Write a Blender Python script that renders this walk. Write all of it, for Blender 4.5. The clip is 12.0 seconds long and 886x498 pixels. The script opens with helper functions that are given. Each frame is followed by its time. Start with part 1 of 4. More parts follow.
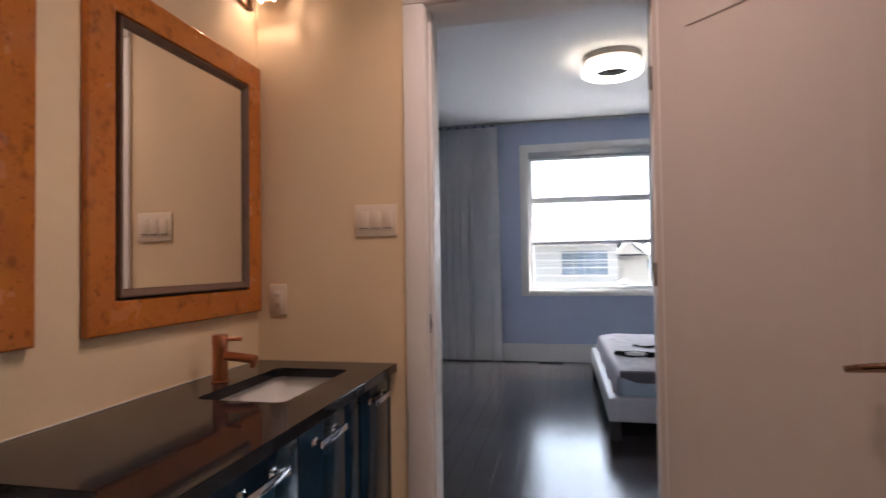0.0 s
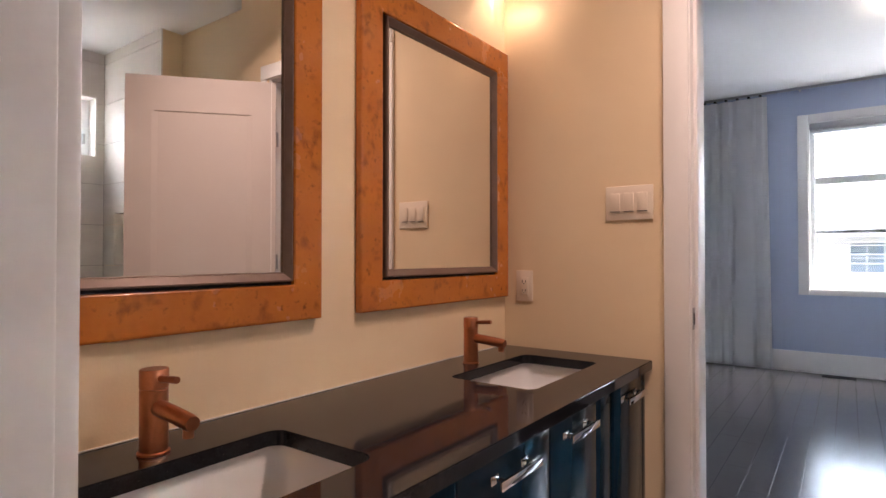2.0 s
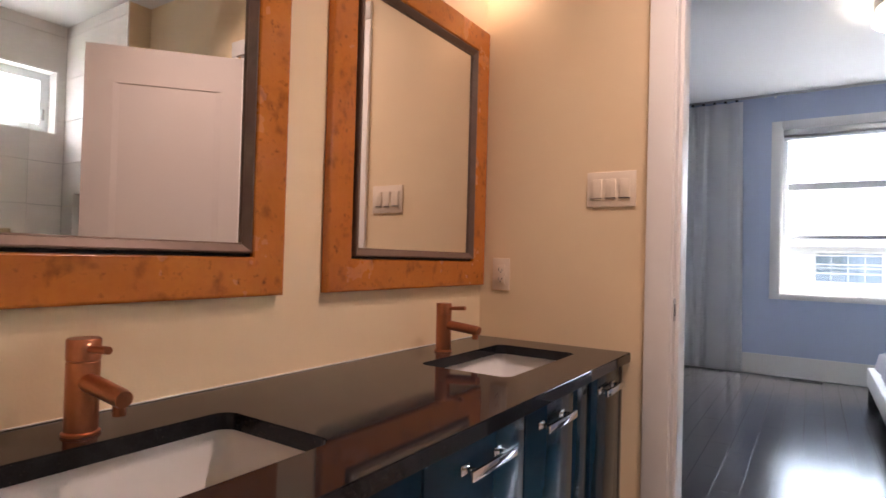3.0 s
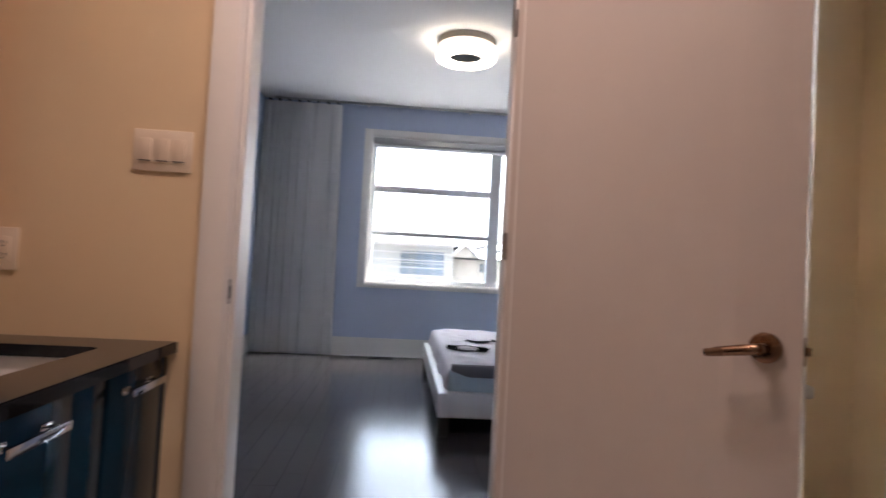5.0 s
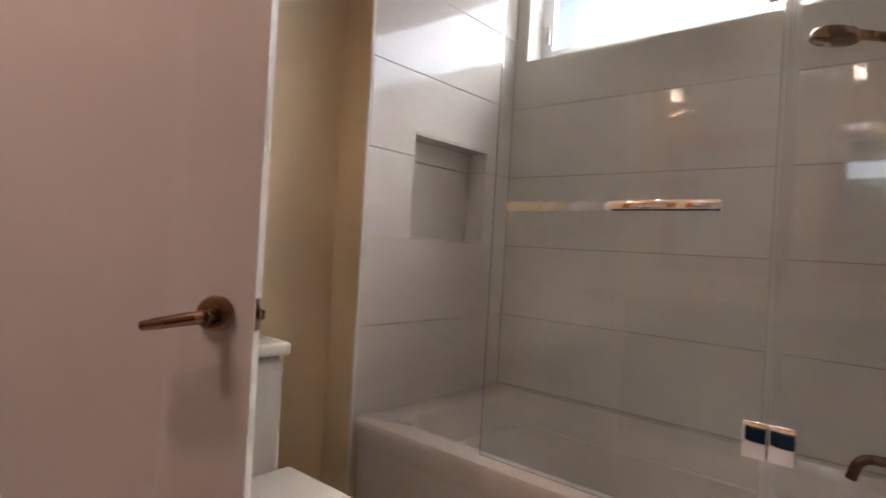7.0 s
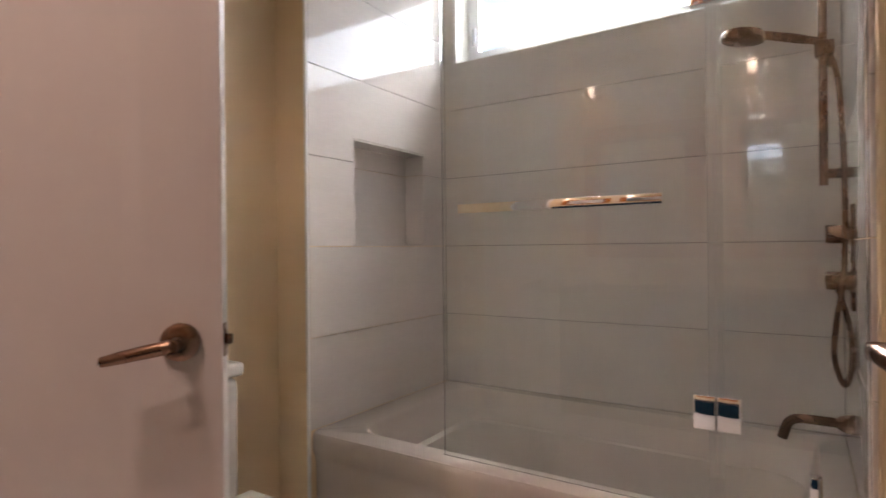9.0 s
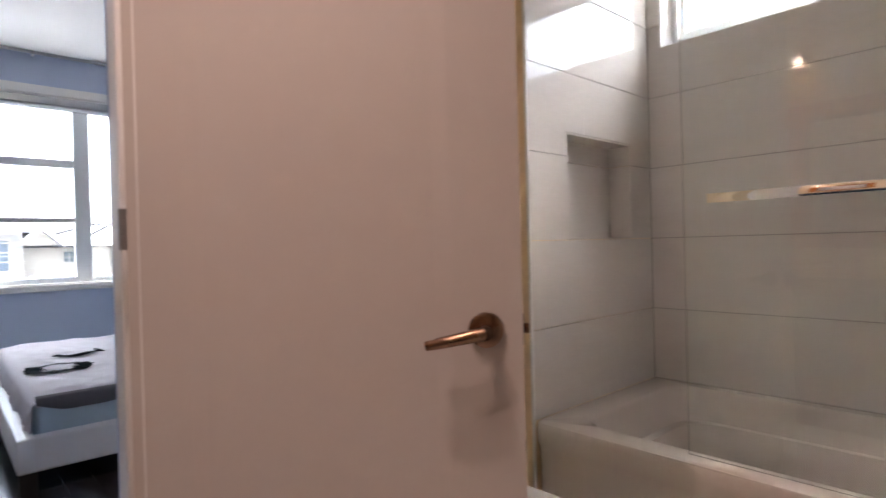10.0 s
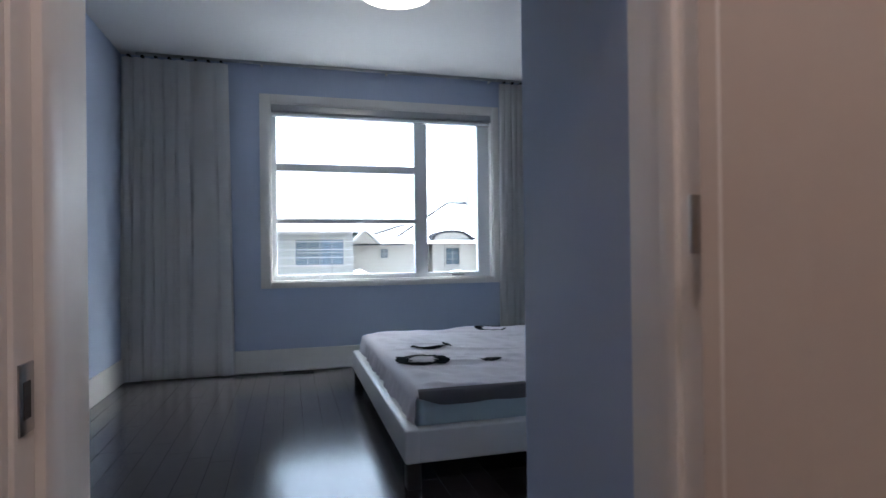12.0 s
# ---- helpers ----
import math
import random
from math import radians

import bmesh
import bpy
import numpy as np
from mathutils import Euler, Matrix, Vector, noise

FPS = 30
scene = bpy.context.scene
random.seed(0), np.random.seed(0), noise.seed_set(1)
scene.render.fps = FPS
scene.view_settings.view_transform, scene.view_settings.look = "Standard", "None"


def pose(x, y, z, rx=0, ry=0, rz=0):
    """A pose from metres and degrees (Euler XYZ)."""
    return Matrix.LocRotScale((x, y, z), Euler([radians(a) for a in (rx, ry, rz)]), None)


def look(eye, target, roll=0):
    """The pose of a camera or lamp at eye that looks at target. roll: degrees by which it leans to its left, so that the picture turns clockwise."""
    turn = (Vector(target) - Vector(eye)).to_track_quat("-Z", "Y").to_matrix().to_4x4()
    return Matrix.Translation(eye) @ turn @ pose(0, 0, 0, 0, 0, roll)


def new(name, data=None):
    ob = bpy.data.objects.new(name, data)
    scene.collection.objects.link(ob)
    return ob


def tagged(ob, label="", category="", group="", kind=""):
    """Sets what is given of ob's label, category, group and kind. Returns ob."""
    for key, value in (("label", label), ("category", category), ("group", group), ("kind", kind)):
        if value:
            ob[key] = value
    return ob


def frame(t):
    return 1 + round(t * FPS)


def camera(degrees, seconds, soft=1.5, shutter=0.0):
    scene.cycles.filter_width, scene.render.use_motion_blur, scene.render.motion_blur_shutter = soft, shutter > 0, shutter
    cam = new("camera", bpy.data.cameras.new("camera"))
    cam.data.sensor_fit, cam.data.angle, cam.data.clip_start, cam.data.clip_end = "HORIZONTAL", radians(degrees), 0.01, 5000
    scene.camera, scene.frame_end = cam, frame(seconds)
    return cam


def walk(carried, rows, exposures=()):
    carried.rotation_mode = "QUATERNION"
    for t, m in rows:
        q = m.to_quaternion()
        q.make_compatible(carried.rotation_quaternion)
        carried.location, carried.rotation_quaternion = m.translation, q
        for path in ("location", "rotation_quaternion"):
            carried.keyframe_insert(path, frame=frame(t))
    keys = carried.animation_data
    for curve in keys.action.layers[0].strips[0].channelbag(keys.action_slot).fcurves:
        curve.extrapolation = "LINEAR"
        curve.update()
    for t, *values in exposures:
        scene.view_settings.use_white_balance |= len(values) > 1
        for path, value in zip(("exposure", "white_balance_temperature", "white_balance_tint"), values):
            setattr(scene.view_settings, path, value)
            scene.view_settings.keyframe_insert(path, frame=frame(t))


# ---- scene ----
cam = camera(77.0, 12.0, soft=1.5, shutter=0.3)
PATH = [
    (0, (0.266, 0.566, 1.215), (-0.151, 2.521, 1.267), -0.8),
    (0.5, (0.234, 0.617, 1.224), (-0.542, 2.46, 1.267), -0.1),
    (1, (0.207, 0.632, 1.215), (-0.817, 2.349, 1.256), -0.1),
    (1.5, (0.209, 0.629, 1.209), (-0.939, 2.267, 1.242), -0.1),
    (2, (0.195, 0.632, 1.195), (-0.982, 2.249, 1.223), -0.0),
    (2.5, (0.154, 0.669, 1.176), (-1.016, 2.291, 1.194), 0.6),
    (2.7, (0.142, 0.691, 1.160), (-1.015, 2.322, 1.182), 1.0),
    (4.3, (0.192, 0.77, 1.095), (-0.25, 2.72, 1.163), 3.0),
    (4.5, (0.197, 0.85, 1.094), (-0.095, 2.828, 1.162), 3.3),
    (5, (0.269, 0.937, 1.101), (0.419, 2.931, 1.161), 3.1),
    (5.5, (0.361, 1.034, 1.118), (0.967, 2.94, 1.155), 2.6),
    (6, (0.436, 1.097, 1.105), (1.442, 2.825, 1.129), 2.9),
    (6.5, (0.502, 1.103, 1.111), (1.787, 2.636, 1.108), 3.3),
    (7, (0.551, 1.114, 1.104), (2.067, 2.419, 1.101), 3.3),
    (7.2, (0.566, 1.113, 1.1), (2.155, 2.328, 1.098), 3.3),
    (8.8, (0.522, 1.153, 1.118), (2.24, 2.176, 1.119), -0.5),
    (9, (0.493, 1.17, 1.118), (2.171, 2.257, 1.117), -0.6),
    (9.5, (0.377, 1.231, 1.119), (1.924, 2.498, 1.104), -0.9),
    (10, (0.304, 1.355, 1.12), (1.654, 2.831, 1.109), -1.5),
    (10.5, (0.233, 1.479, 1.119), (1.367, 3.126, 1.118), -1.5),
    (11, (0.196, 1.617, 1.121), (1.08, 3.411, 1.13), -1.0),
    (11.5, (0.1, 1.741, 1.136), (0.782, 3.621, 1.144), -0.7),
    (12, (0.042, 1.929, 1.135), (0.572, 3.858, 1.144), -0.7),
]
SKY, LAMP_GLOW, BULB, SCONCE, POT = 0.18, 0.50, 0.95, 0.16, 0.33
EXPOSURES = [(0.0, 4.0, 6300, 10), (1.0, 3.98, 6300, 10), (1.5, 4.3, 6300, 10), (2.5, 4.78, 6300, 10), (4.4, 4.12, 6300, 10), (5.0, 4.17, 6300, 10), (6.0, 3.95, 6300, 10), (7.0, 4.2, 6300, 10), (9.0, 4.37, 6300, 10), (10.5, 4.42, 6100, 8), (11.5, 3.86, 5850, 4), (12.0, 3.54, 5700, 3)]
walk(cam, [(t, look(eye, target, roll)) for t, eye, target, roll in PATH], EXPOSURES)

# ---- world and light ----
world = bpy.data.worlds.new("sky")
scene.world = world
world.use_nodes = True
wn = world.node_tree.nodes
sky = wn.new("ShaderNodeTexSky")
sky.sky_type = "NISHITA"
sky.sun_disc = False
sky.sun_elevation, sky.sun_rotation = radians(50), radians(80)
sky.air_density, sky.dust_density, sky.ozone_density = 0.7, 6.0, 0.5
haze = wn.new("ShaderNodeHueSaturation")
haze.inputs["Saturation"].default_value = 0.6
world.node_tree.links.new(sky.outputs[0], haze.inputs["Color"])
world.node_tree.links.new(haze.outputs[0], wn["Background"].inputs[0])
wn["Background"].inputs[1].default_value = SKY

sun = new("sun", bpy.data.lights.new("sun", "SUN"))
sun.data.energy, sun.data.angle, sun.data.color = 0.5, radians(20), (1.0, 0.96, 0.9)
sun.matrix_world = look((20 * math.sin(radians(80)), 20 * math.cos(radians(80)), 23.8), (0, 0, 0))


# ---- materials ----
def mat(name, color, rough=0.6, metal=0.0, vary=0.06, scale=3.0, fine=60.0, bump=0.05, coat=0.0, emit=None, power=0.0,
        stretch=(1, 1, 1), dark=None, per_piece=0.0, spec=0.5, trans=0.0, ior=1.45):
    m = bpy.data.materials.new(name)
    m.use_nodes = True
    n, l = m.node_tree.nodes, m.node_tree.links
    b = n["Principled BSDF"]
    b.inputs["Roughness"].default_value, b.inputs["Metallic"].default_value = rough, metal
    b.inputs["Coat Weight"].default_value = coat
    b.inputs["Coat Roughness"].default_value = 0.06
    b.inputs["Specular IOR Level"].default_value = spec
    b.inputs["Transmission Weight"].default_value, b.inputs["IOR"].default_value = trans, ior
    b.inputs["Base Color"].default_value = (*color, 1)
    if emit:
        b.inputs["Emission Color"].default_value, b.inputs["Emission Strength"].default_value = (*emit, 1), power
    if vary or bump:
        tc, mp = n.new("ShaderNodeTexCoord"), n.new("ShaderNodeMapping")
        l.new(tc.outputs["Object"], mp.inputs[0])
        mp.inputs["Scale"].default_value = stretch
        big, small = n.new("ShaderNodeTexNoise"), n.new("ShaderNodeTexNoise")
        for tex, sc in ((big, scale), (small, fine)):
            tex.inputs["Scale"].default_value, tex.inputs["Detail"].default_value = sc, 5
            l.new(mp.outputs[0], tex.inputs["Vector"])
        mix = n.new("ShaderNodeMix")
        mix.data_type = "RGBA"
        low = dark or tuple(c * (1 - vary * 2) for c in color)
        mix.inputs["A"].default_value, mix.inputs["B"].default_value = (*low, 1), (*[min(1, c * (1 + vary)) for c in color], 1)
        add = n.new("ShaderNodeMath")
        add.operation = "MULTIPLY_ADD"
        l.new(small.outputs[0], add.inputs[0])
        add.inputs[1].default_value = 0.45
        half = n.new("ShaderNodeMath")
        half.operation = "MULTIPLY"
        l.new(big.outputs[0], half.inputs[0])
        half.inputs[1].default_value = 0.6
        l.new(half.outputs[0], add.inputs[2])
        fac = add.outputs[0]
        if per_piece:
            info = n.new("ShaderNodeObjectInfo")
            pp = n.new("ShaderNodeMath")
            pp.operation = "MULTIPLY_ADD"
            l.new(info.outputs["Random"], pp.inputs[0])
            pp.inputs[1].default_value = per_piece
            l.new(fac, pp.inputs[2])
            sub = n.new("ShaderNodeMath")
            sub.operation = "SUBTRACT"
            l.new(pp.outputs[0], sub.inputs[0])
            sub.inputs[1].default_value = per_piece / 2
            fac = sub.outputs[0]
        l.new(fac, mix.inputs["Factor"])
        l.new(mix.outputs["Result"], b.inputs["Base Color"])
        rr = n.new("ShaderNodeMapRange")
        rr.inputs["To Min"].default_value, rr.inputs["To Max"].default_value = max(0, rough * 0.8), min(1, rough * 1.2)
        l.new(big.outputs[0], rr.inputs["Value"])
        l.new(rr.outputs[0], b.inputs["Roughness"])
        if bump:
            bp = n.new("ShaderNodeBump")
            bp.inputs["Strength"].default_value, bp.inputs["Distance"].default_value = bump, 0.004
            l.new(small.outputs[0], bp.inputs["Height"])
            l.new(bp.outputs[0], b.inputs["Normal"])
    return m


M = dict(
    cream=mat("cream wall paint", (0.80, 0.64, 0.425), 0.55, vary=0.03, scale=1.5, fine=180, bump=0.08),
    blue=mat("pale blue wall paint", (0.47, 0.54, 0.69), 0.6, vary=0.03, scale=1.5, fine=180, bump=0.08),
    ceil=mat("ceiling paint", (0.80, 0.79, 0.78), 0.8, vary=0.02, scale=2, fine=120, bump=0.15),
    white=mat("white trim paint", (0.78, 0.765, 0.745), 0.5, spec=0.35, vary=0.02, scale=3, fine=90, bump=0.03),
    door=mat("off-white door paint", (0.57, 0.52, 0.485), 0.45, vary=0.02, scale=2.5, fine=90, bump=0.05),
    vinyl=mat("white window vinyl", (0.78, 0.80, 0.82), 0.3, vary=0.02, bump=0.0),
    wood=mat("dark floor wood", (0.044, 0.041, 0.044), 0.17, vary=0.3, scale=2.5, fine=25, bump=0.10, stretch=(12, 1, 1),
             per_piece=0.45, dark=(0.026, 0.024, 0.027)),
    frame=mat("burl maple", (0.53, 0.182, 0.025), 0.26, vary=0.12, scale=9, fine=60, bump=0.03, coat=0.4, dark=(0.38, 0.108, 0.013)),
    bead=mat("bronze bead moulding", (0.17, 0.115, 0.09), 0.38, metal=0.3, vary=0.15, scale=20, bump=0.02),
    mirror=mat("mirror silver", (0.93, 0.93, 0.92), 0.0, metal=1.0, vary=0, bump=0),
    granite=mat("black granite", (0.017, 0.019, 0.023), 0.055, vary=0.5, scale=40, fine=350, bump=0.0, spec=0.34),
    cabinet=mat("dark teal lacquer", (0.006, 0.026, 0.048), 0.14, vary=0.15, scale=4, bump=0.0, spec=0.22),
    porcelain=mat("white porcelain", (0.87, 0.86, 0.84), 0.08, vary=0.01, bump=0.0, coat=0.3),
    bone=mat("bone porcelain", (0.55, 0.505, 0.455), 0.16, vary=0.02, bump=0.0, coat=0.2),
    almond=mat("almond plastic", (0.77, 0.665, 0.54), 0.35, vary=0.01, bump=0.0),
    acrylic=mat("off-white tub acrylic", (0.64, 0.58, 0.53), 0.15, vary=0.01, bump=0.0, coat=0.2),
    copper=mat("brushed copper", (0.52, 0.215, 0.115), 0.32, metal=1.0, vary=0.12, scale=25, fine=120, bump=0.02),
    bronze=mat("aged bronze", (0.25, 0.155, 0.105), 0.27, metal=1.0, vary=0.15, scale=25, bump=0.02),
    chrome=mat("polished chrome", (0.86, 0.87, 0.88), 0.06, metal=1.0, vary=0, bump=0),
    steel=mat("brushed steel", (0.45, 0.45, 0.46), 0.3, metal=1.0, vary=0.08, scale=30, bump=0.01),
    tile=mat("pale grey porcelain tile", (0.71, 0.665, 0.625), 0.02, vary=0.07, scale=2.2, fine=30, bump=0.002, stretch=(1, 1, 5), per_piece=0.2, spec=0.27),
    grout=mat("grey grout", (0.30, 0.28, 0.26), 0.9, vary=0.1, bump=0.1),
    # The bathroom floor is unseen; this pale colour bounces extra light upward.
    floortile=mat("pale floor tile", (0.62, 0.59, 0.55), 0.3, vary=0.1, bump=0.03),
    glass=mat("clear glass", (0.96, 0.99, 0.98), 0.0, vary=0, bump=0, trans=1.0, ior=1.45),
    seal=mat("milky vinyl seal", (0.95, 0.96, 0.96), 0.16, vary=0, bump=0, trans=0.96, ior=1.15),
    curtain=mat("white curtain cloth", (0.92, 0.92, 0.93), 0.9, vary=0.02, scale=6, fine=300, bump=0.03),
    leather=mat("white leatherette", (0.79, 0.78, 0.77), 0.38, vary=0.04, scale=8, fine=220, bump=0.12),
    mattress=mat("pale blue mattress ticking", (0.60, 0.71, 0.76), 0.85, vary=0.05, scale=12, fine=200, bump=0.2),
    cover=mat("pale lilac cotton cover", (0.63, 0.59, 0.63), 0.85, vary=0.05, scale=7, fine=160, bump=0.1),
    greyband=mat("dark grey cloth", (0.17, 0.16, 0.17), 0.85, vary=0.1, scale=9, fine=150, bump=0.25),
    print_=mat("black printed cloth", (0.010, 0.014, 0.020), 0.9, spec=0.05, vary=0.2, scale=20, bump=0.1),
    black=mat("black metal", (0.02, 0.02, 0.022), 0.4, metal=0.6, vary=0.1, bump=0.02),
    lampglow=mat("opal acrylic", (0.9, 0.88, 0.85), 0.4, vary=0, bump=0, emit=(1.0, 0.86, 0.70), power=LAMP_GLOW),
    bulb=mat("lit bulb", (1, 0.9, 0.8), 0.4, vary=0, bump=0, emit=(1.0, 0.76, 0.58), power=BULB),
    blind=mat("grey blind fabric", (0.50, 0.49, 0.49), 0.8, vary=0.04, scale=20, fine=250, bump=0.1),
    snow=mat("snow", (0.86, 0.87, 0.90), 0.8, vary=0.03, scale=0.4, fine=8, bump=0.2),
    street=mat("trampled snow and asphalt", (0.36, 0.36, 0.38), 0.85, vary=0.3, scale=0.3, fine=6, bump=0.2),
    stone=mat("pale stone cladding", (0.17, 0.166, 0.152), 0.85, vary=0.15, scale=1.2, fine=12, bump=0.2, stretch=(1, 1, 4)),
    stucco=mat("pale stucco", (0.21, 0.195, 0.172), 0.85, vary=0.06, scale=0.8, fine=20, bump=0.2),
    roofdark=mat("roof edge metal", (0.016, 0.016, 0.018), 0.8, spec=0.05, vary=0.1, bump=0.05),
    farglass=mat("far window glass", (0.04, 0.055, 0.065), 0.08, vary=0.2, scale=2, bump=0.0, spec=0.8),
    brick=mat("grey brick", (0.33, 0.31, 0.30), 0.85, vary=0.15, scale=2, fine=15, bump=0.2),
    darkbronze=mat("dark bronze paint", (0.10, 0.06, 0.045), 0.5, vary=0.1, bump=0.02),
    canopy=mat("satin grey bronze", (0.30, 0.26, 0.24), 0.4, metal=0.7, vary=0.08, scale=12, bump=0.01),
    rubber=mat("dark rubber", (0.03, 0.03, 0.03), 0.7, vary=0.1, bump=0.05),
)


def speckle(m, scale, lo, hi, colour):
    """Dark flecks with a shape of their own over a material's colour."""
    n, l = m.node_tree.nodes, m.node_tree.links
    b = n["Principled BSDF"]
    old = b.inputs["Base Color"].links[0].from_socket
    tc, tex, ramp, mix = n.new("ShaderNodeTexCoord"), n.new("ShaderNodeTexNoise"), n.new("ShaderNodeMapRange"), n.new("ShaderNodeMix")
    mix.data_type = "RGBA"
    tex.inputs["Scale"].default_value, tex.inputs["Detail"].default_value = scale, 3
    l.new(tc.outputs["Object"], tex.inputs["Vector"])
    l.new(tex.outputs[0], ramp.inputs["Value"])
    ramp.inputs["From Min"].default_value, ramp.inputs["From Max"].default_value = lo, hi
    l.new(ramp.outputs[0], mix.inputs["Factor"])
    l.new(old, mix.inputs["A"])
    mix.inputs["B"].default_value = (*colour, 1)
    l.new(mix.outputs["Result"], b.inputs["Base Color"])


speckle(M["frame"], 26, 0.56, 0.86, (0.14, 0.046, 0.012))
speckle(M["frame"], 60, 0.60, 0.80, (0.20, 0.066, 0.012))
speckle(M["granite"], 260, 0.66, 0.76, (0.07, 0.065, 0.06))


# ---- mesh helpers ----
def finish(name, bm, material, parent=None, label="", smooth=False):
    me = bpy.data.meshes.new(name)
    bm.normal_update()
    bm.to_mesh(me)
    bm.free()
    me.materials.append(M[material])
    if smooth:
        me.shade_smooth()
        me.set_sharp_from_angle(angle=radians(38))
    ob = new(name, me)
    if parent:
        ob.parent = parent
    if label:
        ob["label"] = label
    return ob


def part(name, bm, material, parent, label="", smooth=True):
    return finish(name, bm, material, parent, label, smooth)


def thing(name, label, category, group="", kind="", at=(0, 0, 0), rz=0):
    ob = new(name)
    ob.empty_display_size = 0.1
    ob.matrix_world = pose(*at, 0, 0, rz)
    return tagged(ob, label, category, group, kind)


def box(x0, x1, y0, y1, z0, z1, bevel=0.0, seg=2, bm=None):
    own = bmesh.new()
    bmesh.ops.create_cube(own, size=1)
    for v in own.verts:
        v.co = Vector(((x0 + x1) / 2 + v.co.x * (x1 - x0), (y0 + y1) / 2 + v.co.y * (y1 - y0), (z0 + z1) / 2 + v.co.z * (z1 - z0)))
    if bevel:
        bmesh.ops.bevel(own, geom=own.edges[:], offset=bevel, segments=seg, affect="EDGES", profile=0.5)
    return own if bm is None else join(bm, own)


def join(bm, other):
    me = bpy.data.meshes.new("tmp")
    other.to_mesh(me)
    other.free()
    bm.from_mesh(me)
    bpy.data.meshes.remove(me)
    return bm


def lathe(profile, at=(0, 0, 0), axis="z", seg=32, bm=None):
    """A turned body: (radius, height) pairs round an axis."""
    own = bmesh.new()
    rings = []
    for r, h in profile:
        ring = []
        for i in range(seg):
            a = 2 * math.pi * i / seg
            p = (r * math.cos(a), r * math.sin(a), h)
            if axis == "x":
                p = (p[2], p[0], p[1])
            elif axis == "y":
                p = (p[0], p[2], -p[1])
            ring.append(own.verts.new(Vector(p) + Vector(at)))
        rings.append(ring)
    for a, b in zip(rings, rings[1:]):
        for i in range(seg):
            own.faces.new((a[i], a[(i + 1) % seg], b[(i + 1) % seg], b[i]))
    own.faces.new(rings[0][::-1])
    own.faces.new(rings[-1])
    bmesh.ops.recalc_face_normals(own, faces=own.faces[:])
    return own if bm is None else join(bm, own)


def tube(points, radius, seg=12, bm=None, closed=True):
    """A round bar along points; radius is one number or one for each point."""
    own = bmesh.new()
    pts = [Vector(p) for p in points]
    rad = radius if isinstance(radius, (list, tuple)) else [radius] * len(pts)
    rings, side = [], None
    for i, p in enumerate(pts):
        d = (pts[min(i + 1, len(pts) - 1)] - pts[max(i - 1, 0)]).normalized()
        if side is None:
            side = d.orthogonal().normalized()
        side = (side - d * side.dot(d)).normalized()
        up = d.cross(side)
        rings.append([own.verts.new(p + rad[i] * (side * math.cos(2 * math.pi * k / seg) + up * math.sin(2 * math.pi * k / seg))) for k in range(seg)])
    for a, b in zip(rings, rings[1:]):
        for k in range(seg):
            own.faces.new((a[k], a[(k + 1) % seg], b[(k + 1) % seg], b[k]))
    if closed:
        own.faces.new(rings[0][::-1])
        own.faces.new(rings[-1])
    bmesh.ops.recalc_face_normals(own, faces=own.faces[:])
    return own if bm is None else join(bm, own)


def bend(points, radius, steps=6):
    """Rounds the inner corners of a line of points."""
    pts = [Vector(p) for p in points]
    out = [pts[0]]
    for a, b, c in zip(pts, pts[1:], pts[2:]):
        p, q = b + (a - b).normalized() * radius, b + (c - b).normalized() * radius
        for i in range(steps + 1):
            t = i / steps
            out.append(p * (1 - t) ** 2 + b * 2 * t * (1 - t) + q * t * t)
    out.append(pts[-1])
    return out


def pierced(axis, a0, a1, u0, u1, v0, v1, holes=()):
    """A slab from a0 to a1 along an axis, u0..u1 and v0..v1 across it (the other two axes in order), with rectangular holes through it."""
    us = sorted({u0, u1, *[h[0] for h in holes], *[h[1] for h in holes]})
    vs = sorted({v0, v1, *[h[2] for h in holes], *[h[3] for h in holes]})
    us = [u for u in us if u0 <= u <= u1]
    vs = [v for v in vs if v0 <= v <= v1]

    def solid(i, j):
        if not (0 <= i < len(us) - 1 and 0 <= j < len(vs) - 1):
            return False
        u, v = (us[i] + us[i + 1]) / 2, (vs[j] + vs[j + 1]) / 2
        return not any(h[0] < u < h[1] and h[2] < v < h[3] for h in holes)

    bm, cache = bmesh.new(), {}

    def vert(a, u, v):
        key = (a, u, v)
        if key not in cache:
            cache[key] = bm.verts.new({"x": (a, u, v), "y": (u, a, v), "z": (u, v, a)}[axis])
        return cache[key]

    for i in range(len(us) - 1):
        for j in range(len(vs) - 1):
            if not solid(i, j):
                continue
            c = [(us[i], vs[j]), (us[i + 1], vs[j]), (us[i + 1], vs[j + 1]), (us[i], vs[j + 1])]
            bm.faces.new([vert(a1, *p) for p in c])
            bm.faces.new([vert(a0, *p) for p in c[::-1]])
            for k, (di, dj) in enumerate(((0, -1), (1, 0), (0, 1), (-1, 0))):
                if not solid(i + di, j + dj):
                    p, q = c[k], c[(k + 1) % 4]
                    bm.faces.new([vert(a0, *p), vert(a0, *q), vert(a1, *q), vert(a1, *p)])
    bmesh.ops.recalc_face_normals(bm, faces=bm.faces[:])
    return bm


def structure(name, bm, material, label, category="wall", smooth=False):
    return tagged(finish(name, bm, material, smooth=smooth), label, category, kind="structure")


def shared(mesh_ob, name, parent, location, rz=0.0):
    """One more piece on a mesh that is already there."""
    ob = new(name, mesh_ob)
    ob.parent = parent
    ob.location = location
    ob.rotation_euler = (0, 0, rz)
    return ob


